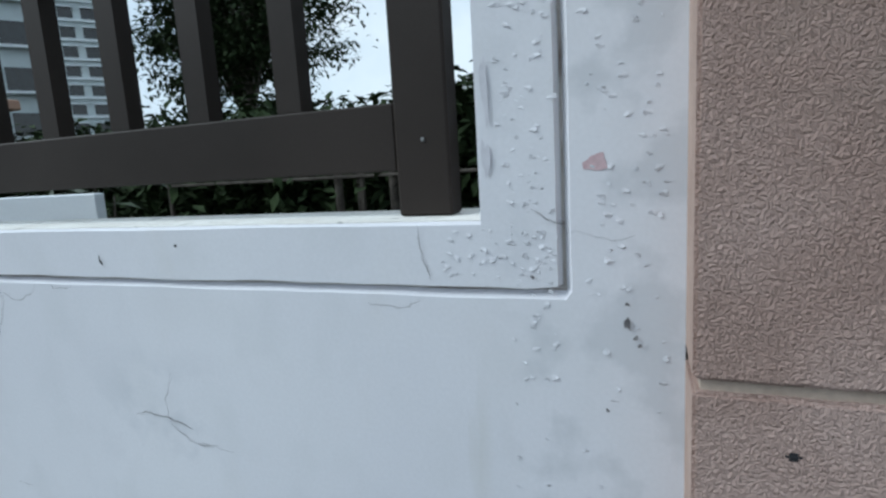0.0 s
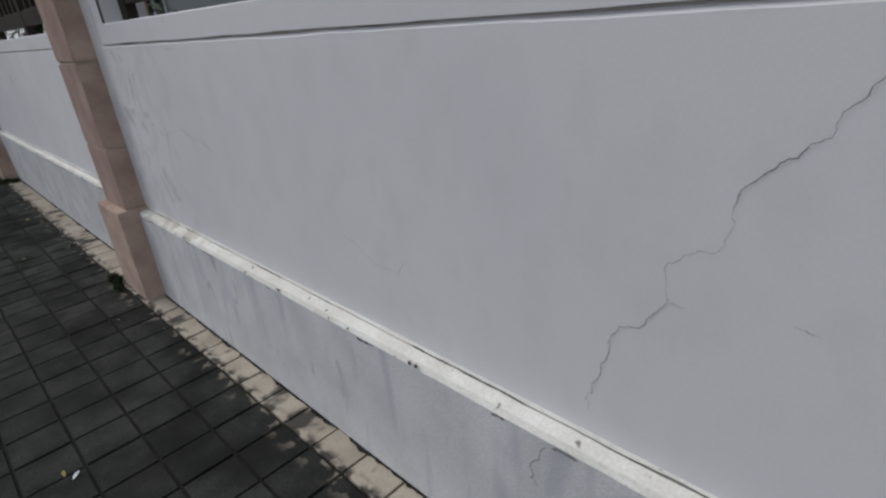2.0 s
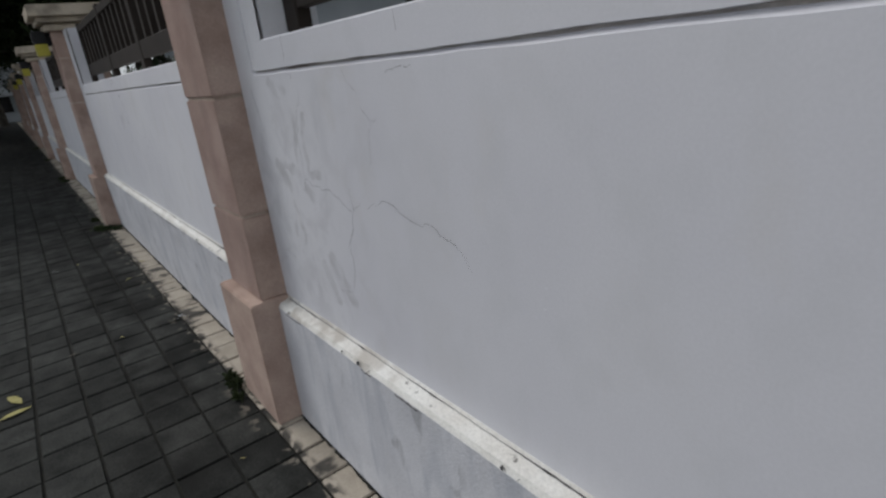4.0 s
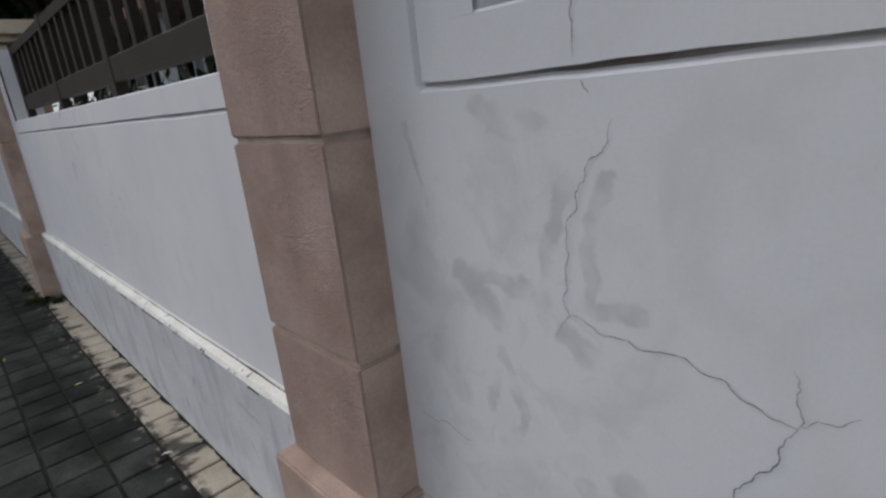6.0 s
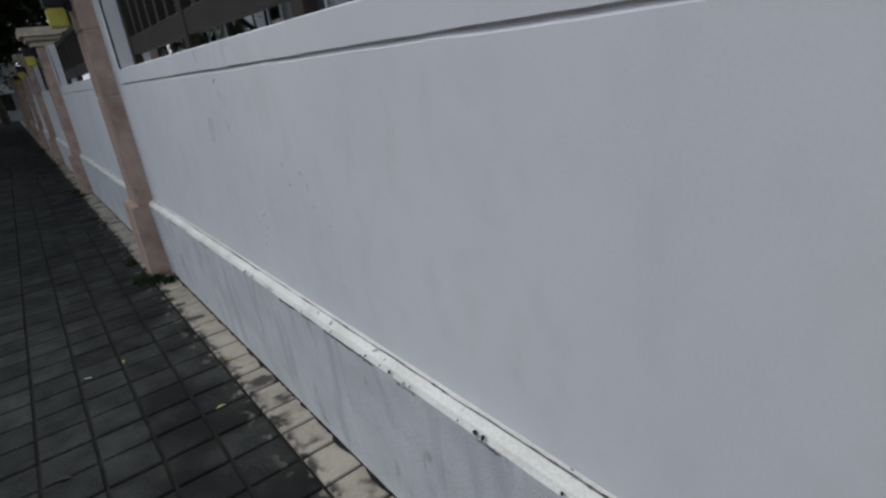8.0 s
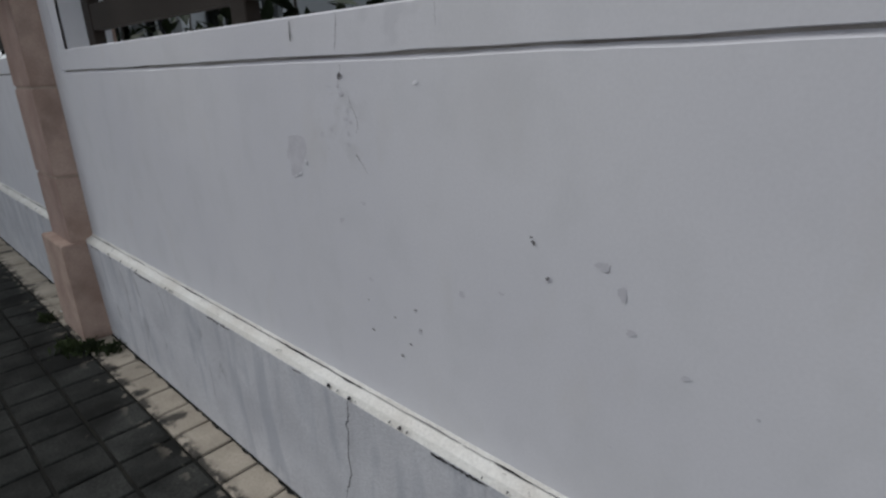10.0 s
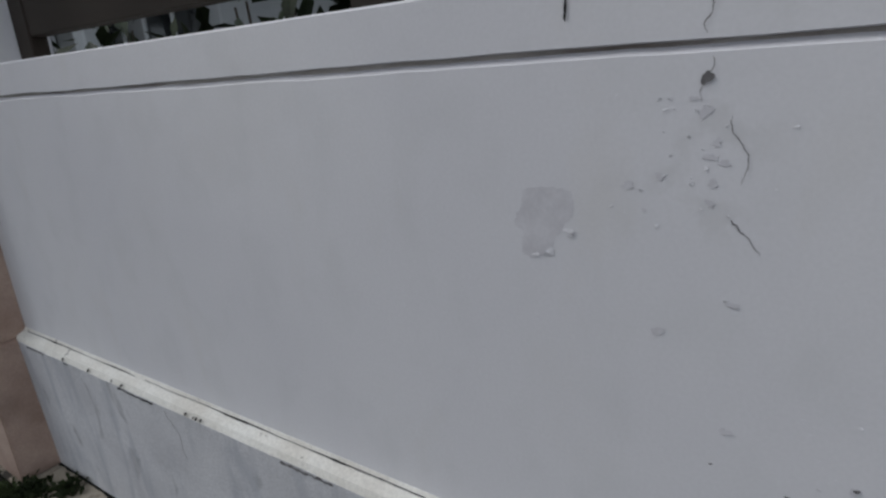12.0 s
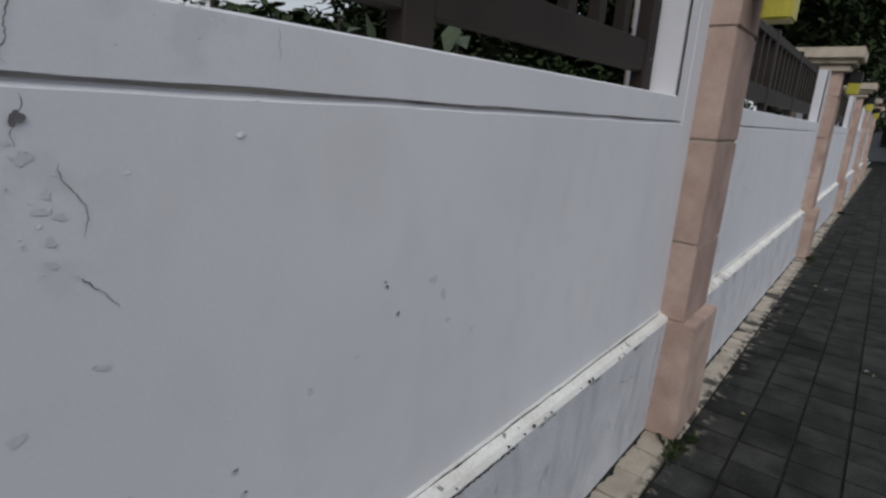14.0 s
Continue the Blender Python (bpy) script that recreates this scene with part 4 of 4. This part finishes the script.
tree(-28.0, -3.6, 10.0, 5.5, 9000, 0.36, 32, 0.42, STREET, -0.11)
tree(-40.0, -2.9, 11.0, 6.5, 11000, 0.42, 10, 0.3, STREET)
tree(-52.0, -1.0, 13.0, 8.0, 11000, 0.5, 11, 0.25, STREET)
tree(-47.0, -9.0, 12.0, 7.0, 9000, 0.5, 12, 0.25, STREET)
for i, (x, y) in enumerate(((-4.2, 7.8), (-2.2, 8.6), (-0.6, 9.2), (3.0, 7.5))):
    palm(x, y, 2.0 + 0.3 * (i % 3), 13, 1.9, 30 + i)
for i in range(9):
    shrub(-9.2 + 0.42 * i + 0.1 * (i % 3), 0.75 + 0.12 * (i % 2), 1.62 + 0.10 * (i % 3), 0.42, 260, 0.15, 50 + i)
for i in range(3):
    shrub(-4.2 + 0.6 * i, 1.6 + 0.2 * (i % 2), 1.45 + 0.08 * (i % 3), 0.5, 240, 0.14, 70 + i)
for i in range(7):
    shrub(0.9 + 0.7 * i, 0.9, 1.6 + 0.1 * (i % 3), 0.5, 220, 0.15, 90 + i)
for i in range(9):
    shrub(-14.2 + 0.52 * i, 0.85 + 0.15 * (i % 2), 1.6 + 0.12 * (i % 3), 0.45, 240, 0.15, 120 + i)
# clipped hedge line across the lawn
hp = []
rg0 = random.Random(5)
for _ in range(40000):
    hp.append((rg0.uniform(-30, 26), 13.5 + rg0.gauss(0, 0.9), rg0.uniform(0, 3.3) + 0.5 * math.sin(rg0.uniform(0, 6))))
tagged(leaf_cloud(hp, 0.45, M_LEAF, "hedge"), "dark green hedge across the garden", "hedge", kind="stuff")
hp = []
for _ in range(52000):
    x = rg0.uniform(-7.6, 17)
    hp.append((x, 6.5 + rg0.gauss(0, 0.6), rg0.uniform(0, 2.25) + 0.35 * math.sin(x * 2.1) + abs(rg0.gauss(0, 0.15))))
tagged(leaf_cloud(hp, 0.28, M_LEAF, "shrubbery"), "dense dark shrubbery behind the wall", "shrubs", kind="stuff")
hp = []
for _ in range(14000):
    x = rg0.uniform(-60, 45)
    hp.append((x, 42 + rg0.gauss(0, 2), abs(rg0.gauss(2.2, 1.6)) + 1.2 * math.sin(x * 0.4)))
tagged(leaf_cloud(hp, 0.9, M_LEAF, "far_trees"), "distant dark line of trees", "trees", kind="stuff")

# lamp posts and low rails in the garden
def garden_post(x, y, h):
    p = empty("garden_post", x, y, 0)
    tagged(p, "thin brown-grey garden post near the hedge", "post", "garden posts")
    bm = bmesh.new()
    bmesh.ops.create_cone(bm, cap_ends=True, segments=10, radius1=0.06, radius2=0.05, depth=h, matrix=Matrix.Translation((0, 0, h / 2)))
    part("pole", bm, M_BARK, p)
    part("head", box_bm(-0.1, 0.1, -0.1, 0.1, h + 0.001, h + 0.12, bevel=0.03), M_BARK, p)


for x, y, h in ((-3.4, 5.2, 1.95), (-3.2, 5.4, 1.9), (-2.7, 5.3, 1.95), (-1.3, 5.1, 1.95)):
    garden_post(x, y, h)
tagged(part("garden_rail", box_bm(-6, 3, 5.0, 5.04, 1.5, 1.54, bevel=0.01), M_BARK), "thin dark rail across the garden", "rail")
for x in (-6, -3, 0, 3):
    tagged(part("rail_post", box_bm(x - 0.025, x + 0.025, 5.045, 5.085, 0.02, 1.56, bevel=0.005), M_BARK), "dark post of the garden rail", "post", "garden rail posts")
tagged(part("white_board", box_bm(-3.3, -1.76, 0.75, 0.79, 0.02, 1.578, bevel=0.004), M_WHITE), "plain white board standing behind the railing", "board")

# ---------------------------------------------------------------- buildings
def house():
    h = empty("house", -17.2, 3.6, 0)
    tagged(h, "low grey-white house with dark windows behind the shrubs", "house")
    wall = bmesh.new()
    add_box(wall, -5.0, 4.6, 0.0, 3.0, 0.02, 3.2, bevel=0.02)
    part("wall", wall, M_HOUSE, h)
    part("roof", box_bm(-5.6, 5.2, -0.9, 3.6, 3.21, 3.42, bevel=0.03), M_TERRACOTTA, h)
    for i, x in enumerate((-4.2, -2.3, -0.4, 1.5, 3.2)):
        w = part("window", box_bm(x, x + 1.15, -0.03, -0.002, 1.0, 2.5, bevel=0.004), M_GLASS, h)
        for a, b, c, d in ((x - 0.06, x, 0.94, 2.56), (x + 1.15, x + 1.21, 0.94, 2.56), (x, x + 1.15, 2.5, 2.56), (x, x + 1.15, 0.94, 1.0), (x + 0.55, x + 0.6, 1.0, 2.5)):
            part("window_frame", box_bm(a, b, -0.06, -0.032, c, d), M_WHITE, w)
    for x in (-4.8, -1.0, 2.8):
        part("porch_column", box_bm(x, x + 0.25, -0.75, -0.5, 0.02, 3.205, bevel=0.015), M_WHITE, h)
    return h


house()


def tower(name, x, y, turn, width, depth, floors, fh, material, label):
    t = empty(name, x, y, 0)
    t.rotation_euler = (0, 0, radians(turn))
    tagged(t, label, "apartment building")
    part("wall", box_bm(-width / 2, width / 2, 0, depth, 0, floors * fh + 1.5), material, t)
    part("side_band", box_bm(width / 2 + 0.01, width / 2 + 3.2, -0.4, depth, 0, floors * fh + 2.5), M_TAN, t, "tan end wall")
    part("parapet", box_bm(-width / 2 - 0.3, width / 2, -0.3, -0.01, floors * fh + 0.6, floors * fh + 2.2), M_WHITE, t)
    cols = int(width / 3.0)
    for fl_ in range(floors):
        z = fl_ * fh + 0.9
        part("floor_ledge", box_bm(-width / 2, width / 2 - 0.02, -0.5, -0.02, z - 0.55, z - 0.25), M_WHITE, t)
        for c in range(cols):
            xx = -width / 2 + (c + 0.5) * width / cols
            w = part("window", box_bm(xx - 0.95, xx + 0.95, -0.12, -0.01, z, z + 1.5), M_GLASS, t)
            part("hood", box_bm(xx - 1.1, xx + 1.1, -0.55, -0.13, z + 1.52, z + 1.66), M_WHITE, w)
    return t


tower("apartment_tower", -83, 62, 53, 9, 10, 18, 2.9, M_TOWER, "tall pale grey apartment tower with a tan end wall")
b2 = empty("apartment_block", -40, 22.0, 0)
b2.rotation_euler = (0, 0, radians(55))
tagged(b2, "pale apartment block with recessed dark windows", "apartment building")
part("wall", box_bm(-5, 5.2, 0, 9, 0, 16), M_TOWER, b2)
part("band", box_bm(-5, 5.25, -0.3, -0.01, 3.4, 4.1), M_TERRACOTTA, b2, "terracotta band")
for fl_ in range(4):
    for c in range(3):
        xx = -3.4 + 3.4 * c
        w = part("window", box_bm(xx - 1.1, xx + 1.1, -0.1, -0.01, 5.0 + 2.9 * fl_, 6.5 + 2.9 * fl_), M_GLASS, b2)
        part("sill", box_bm(xx - 1.3, xx + 1.3, -0.5, -0.11, 4.8 + 2.9 * fl_, 4.98 + 2.9 * fl_), M_WHITE, w)

# buildings that end the street
def end_house(x, y, turn, label, w=9.0, floors=2):
    e = empty("end_house", x, y, -0.1)
    e.rotation_euler = (0, 0, radians(turn))
    tagged(e, label, "house")
    part("wall", box_bm(-w / 2, w / 2, 0, 6, 0, 3.1 * floors), M_HOUSE, e)
    part("roof", box_bm(-w / 2 - 0.5, w / 2 + 0.5, -0.6, 6.5, 3.1 * floors + 0.001, 3.1 * floors + 0.3, bevel=0.04), M_TERRACOTTA, e)
    for f_ in range(floors):
        part("balcony", box_bm(-w / 2, w / 2, -0.5, -0.01, 3.1 * f_ + 2.2, 3.1 * f_ + 2.9, bevel=0.02), M_WHITE, e)
        for c in range(4):
            xx = -w / 2 + (c + 0.5) * w / 4
            part("window", box_bm(xx - 0.7, xx + 0.7, -0.05, -0.005, 3.1 * f_ + 0.9, 3.1 * f_ + 2.15), M_GLASS, e)


end_house(-62, -6.0, 90, "two-storey pale house at the end of the street", 14)
end_house(34, 2.2, -90, "pale house with a porch at the end of the footway", 8, 1)

# ---------------------------------------------------------------- street: kerb, cars
kb = box_bm(-0.497, 0.497, -2.16, -2.02, -0.2, 0.004, bevel=0.012, segments=2)
kerb_root = empty("kerb", 0, 0, 0)
tagged(kerb_root, "row of grey concrete kerb stones beside the road", "kerb", kind="structure")
k0 = part("kerb_stone", kb, M_KERB, kerb_root)
for i in range(-48, 24):
    if i:
        o = new("kerb_stone", k0.data)
        o.parent = kerb_root
        o.location = (i * 1.0, 0, 0)


def car(x, y, turn, paint, label):
    c = empty("car", x, y, -0.11)
    c.rotation_euler = (0, 0, radians(turn))
    tagged(c, label, "car", "parked cars")
    L, Wd = 4.2, 1.7
    prof = [(-2.1, 0.35), (-2.1, 0.72), (-1.95, 0.86), (-1.0, 0.96), (1.75, 0.98), (2.05, 0.85), (2.1, 0.4)]
    bm = bmesh.new()
    a = [bm.verts.new((px, -Wd / 2, pz)) for px, pz in prof]
    b = [bm.verts.new((px, Wd / 2, pz)) for px, pz in prof]
    bm.faces.new(a)
    bm.faces.new(list(reversed(b)))
    for i in range(len(prof)):
        j = (i + 1) % len(prof)
        bm.faces.new((a[i], b[i], b[j], a[j]))
    bmesh.ops.recalc_face_normals(bm, faces=bm.faces)
    bmesh.ops.bevel(bm, geom=list(bm.edges), offset=0.06, segments=2, affect='EDGES')
    part("body", bm, paint, c, smooth=False)
    for nm, m_, s_, z0, z1 in (("cabin_glass", M_GLASS, 0.0, 0.97, 1.36), ("roof", paint, 0.0, 1.361, 1.43)):
        bm = bmesh.new()
        lo, hi = (-1.05, 1.55), (-0.45, 1.2)
        if nm == "roof":
            lo, hi = (-0.46, 1.21), (-0.3, 1.05)
        q = [bm.verts.new(v) for v in ((lo[0], -0.76, z0), (lo[1], -0.76, z0), (lo[1], 0.76, z0), (lo[0], 0.76, z0), (hi[0], -0.62, z1), (hi[1], -0.62, z1), (hi[1], 0.62, z1), (hi[0], 0.62, z1))]
        for f_ in ((0, 1, 5, 4), (1, 2, 6, 5), (2, 3, 7, 6), (3, 0, 4, 7), (4, 5, 6, 7), (3, 2, 1, 0)):
            bm.faces.new([q[i] for i in f_])
        part(nm, bm, m_, c)
    for wx in (-1.3, 1.3):
        for wy in (-0.86, 0.70):
            bm = bmesh.new()
            bmesh.ops.create_cone(bm, cap_ends=True, segments=20, radius1=0.31, radius2=0.31, depth=0.18, matrix=pose(wx, wy + 0.08, 0.31, 90))
            w = part("wheel", bm, M_BLACK, c)
            bm = bmesh.new()
            bmesh.ops.create_cone(bm, cap_ends=True, segments=14, radius1=0.19, radius2=0.16, depth=0.2, matrix=pose(wx, wy + 0.08, 0.31, 90))
            part("rim", bm, M_STEEL, w)
    for wy in (-0.6, 0.6):
        part("headlight", box_bm(-2.12, -2.05, wy - 0.17, wy + 0.17, 0.62, 0.76, bevel=0.02), M_WHITE, c)
        part("tail_light", box_bm(2.04, 2.11, wy - 0.14, wy + 0.14, 0.62, 0.78, bevel=0.02), M_CAR_RED, c)


car(-36.0, -3.2, 0, M_CAR_RED, "dark red parked car at the kerb")
car(-41.0, -3.3, 0, M_CAR_SILVER, "silver parked car at the kerb")
car(-46.5, -3.3, 0, M_CAR_SILVER, "silver parked car at the kerb")

# ---------------------------------------------------------------- weeds and litter at the wall's foot
def weed(x, y, r, n, seed):
    rg = random.Random(seed)
    v, f = [], []
    for _ in range(n):
        a, d = rg.uniform(0, 6.28), abs(rg.gauss(0, r * 0.5))
        bx, by = d * math.cos(a), d * math.sin(a) * 0.6
        L = rg.uniform(0.015, 0.05)
        b = rg.uniform(0, 6.28)
        lean = rg.uniform(0.2, 1.1)
        w = rg.uniform(0.002, 0.006)
        k = len(v)
        ex, ey = bx + L * lean * math.cos(b), by + L * lean * math.sin(b)
        px_, py_ = -math.sin(b) * w, math.cos(b) * w
        v += [(bx - px_, by - py_, 0), (bx + px_, by + py_, 0), ((bx + ex) / 2 + px_ * 1.5, (by + ey) / 2 + py_ * 1.5, L * 0.7), (ex, ey, L * (1.1 - lean * 0.5)), ((bx + ex) / 2 - px_ * 1.5, (by + ey) / 2 - py_ * 1.5, L * 0.7)]
        f.append((k, k + 1, k + 2, k + 3, k + 4))
    o = raw("weed_tuft", v, f, M_WEED)
    o.location = (x, y, 0.001)
    tagged(o, "small green weed tuft at the pillar's foot", "weed", "weeds at the wall", "stuff")


for i, (x, y, r, n) in enumerate(((-9.27, -0.16, 0.10, 230), (-9.33, -0.24, 0.13, 260), (-9.15, -0.09, 0.07, 110), (-4.82, -0.19, 0.07, 70), (-4.92, -0.19, 0.05, 35), (-4.70, -0.22, 0.04, 30), (-9.9, -0.22, 0.08, 100), (-14.3, -0.2, 0.12, 160), (-14.8, -0.2, 0.12, 160), (-19.3, -0.2, 0.12, 150), (-24.3, -0.25, 0.2, 200), (0.2, -0.2, 0.1, 140), (5.1, -0.2, 0.1, 140))):
    weed(x, y, r, n, 200 + i)
for i in range(26):
    rg1 = random.Random(400 + i)
    x, y = rg1.uniform(-11, 1), -0.1 - abs(rg1.gauss(0, 0.5))
    if i in (0, 1):
        x, y = -5.6 + 0.16 * i, -1.08
    s = 0.075 if i in (0, 1) else rg1.uniform(0.012, 0.03)
    a = rg1.uniform(0, 6.28)
    v = []
    for u, w, z in ((-1, 0, 0.004), (-0.3, 0.3, 0.010), (0.4, 0.26, 0.013), (1, 0, 0.006), (0.4, -0.26, 0.011), (-0.3, -0.3, 0.008)):
        v.append((x + s * (u * math.cos(a) - w * math.sin(a)), y + s * (u * math.sin(a) + w * math.cos(a)), z))
    m_ = M_DRYLEAF if i in (0, 1) or i % 3 == 0 else (M_WHITE if i % 3 == 1 else M_BARK)
    nm = {M_DRYLEAF: ("fallen_leaf", "curled yellow fallen leaf on the grey pavers", "leaf"), M_WHITE: ("paint_scrap", "small white scrap of paint on the pavement", "litter"), M_BARK: ("dry_leaf", "small brown dry leaf on the pavement", "leaf")}[m_]
    tagged(raw(nm[0], v, [(0, 1, 5), (1, 2, 4, 5), (2, 3, 4)], m_), nm[1], nm[2], "litter on the pavement")

# dirt where the wall meets the paving, its dark strip also painting contact shade
rd = random.Random(77)
def dirt_shade_line(x0, x1, y, reach):
    v = []
    xs = edge_run(x0, x1, 0.014)
    for x in xs:
        v += [(x, y + 0.01, 0.004), (x, y - reach * (0.15 + 0.9 * max(0.0, 0.45 + noise.noise((x * 7, 1.0, 3.0)) + 0.6 * noise.noise((x * 31, 2.0, 3.0)))), 0.0035)]
    o = raw("foot_dirt", v, [(2 * i, 2 * i + 1, 2 * i + 3, 2 * i + 2) for i in range(len(xs) - 1)], M_BED)
    tagged(o, "dirt and painted contact shade along the foot of the wall", "dirt", kind="stuff")


for k in range(-3, 2):
    dirt_shade_line(SHAFT_R + BAY * k + 0.02, SHAFT_L + BAY * (k + 1) - 0.02, -0.054 if k >= 0 else -0.022, 0.022)

# ---------------------------------------------------------------- pavers, last
PX, PY0, PY = 0.20, -0.182, 0.205
def paver_mesh(name, lx, ly, material):
    bm = box_bm(-lx / 2, lx / 2, -ly / 2, ly / 2, -0.05, 0.0, bevel=0.005)
    me = bpy.data.meshes.new(name)
    bm.to_mesh(me)
    bm.free()
    me.materials.append(material)
    return me


grey = paver_mesh("paver", PX - 0.014, PY - 0.013, M_PAVER)
cream = paver_mesh("painted_paver", PX - 0.012, -PY0 - 0.018 - 0.012, M_CREAM)
rv, rf = [], []
rcv, rcf = [], []
box_f = ((0, 1, 5, 4), (1, 2, 6, 5), (2, 3, 7, 6), (3, 0, 4, 7), (4, 5, 6, 7))
rp = random.Random(11)
for i in range(-300, 120):
    x = 0.065 + PX * i + PX / 2
    for j in range(-1, 9):
        if j < 0:
            y, hx, hy = (PY0 - 0.018) / 2, PX / 2 - 0.006, (-PY0 - 0.018) / 2 - 0.006
        else:
            y, hx, hy = PY0 - PY * (j + 0.5), PX / 2 - 0.007, PY / 2 - 0.0065
        dz = rp.uniform(-0.003, 0.001)
        if (j < 0 and -10 < x < -3.5) or (0 <= j < 5 and -9.6 < x < -4.9):
            o = new("cream_paver" if j < 0 else "paver", cream if j < 0 else grey)
            o.parent = bed
            o.location = (x + rp.uniform(-0.001, 0.001), y, dz)
            o.rotation_euler = (rp.uniform(-0.006, 0.006), rp.uniform(-0.005, 0.005), rp.uniform(-0.004, 0.004))
        else:
            V, F = (rcv, rcf) if j < 0 else (rv, rf)
            k = len(V)
            V += [(x - hx, y - hy, -0.05), (x + hx, y - hy, -0.05), (x + hx, y + hy, -0.05), (x - hx, y + hy, -0.05), (x - hx, y - hy, dz), (x + hx, y - hy, dz), (x + hx, y + hy, dz), (x - hx, y + hy, dz)]
            F += [tuple(k + q for q in f_) for f_ in box_f]
for nm, V, F, m_ in (("paver_field", rv, rf, M_PAVER), ("cream_paver_field", rcv, rcf, M_CREAM)):
    o = raw(nm, V, F, m_, bed)
    tagged(o, kind="stuff")
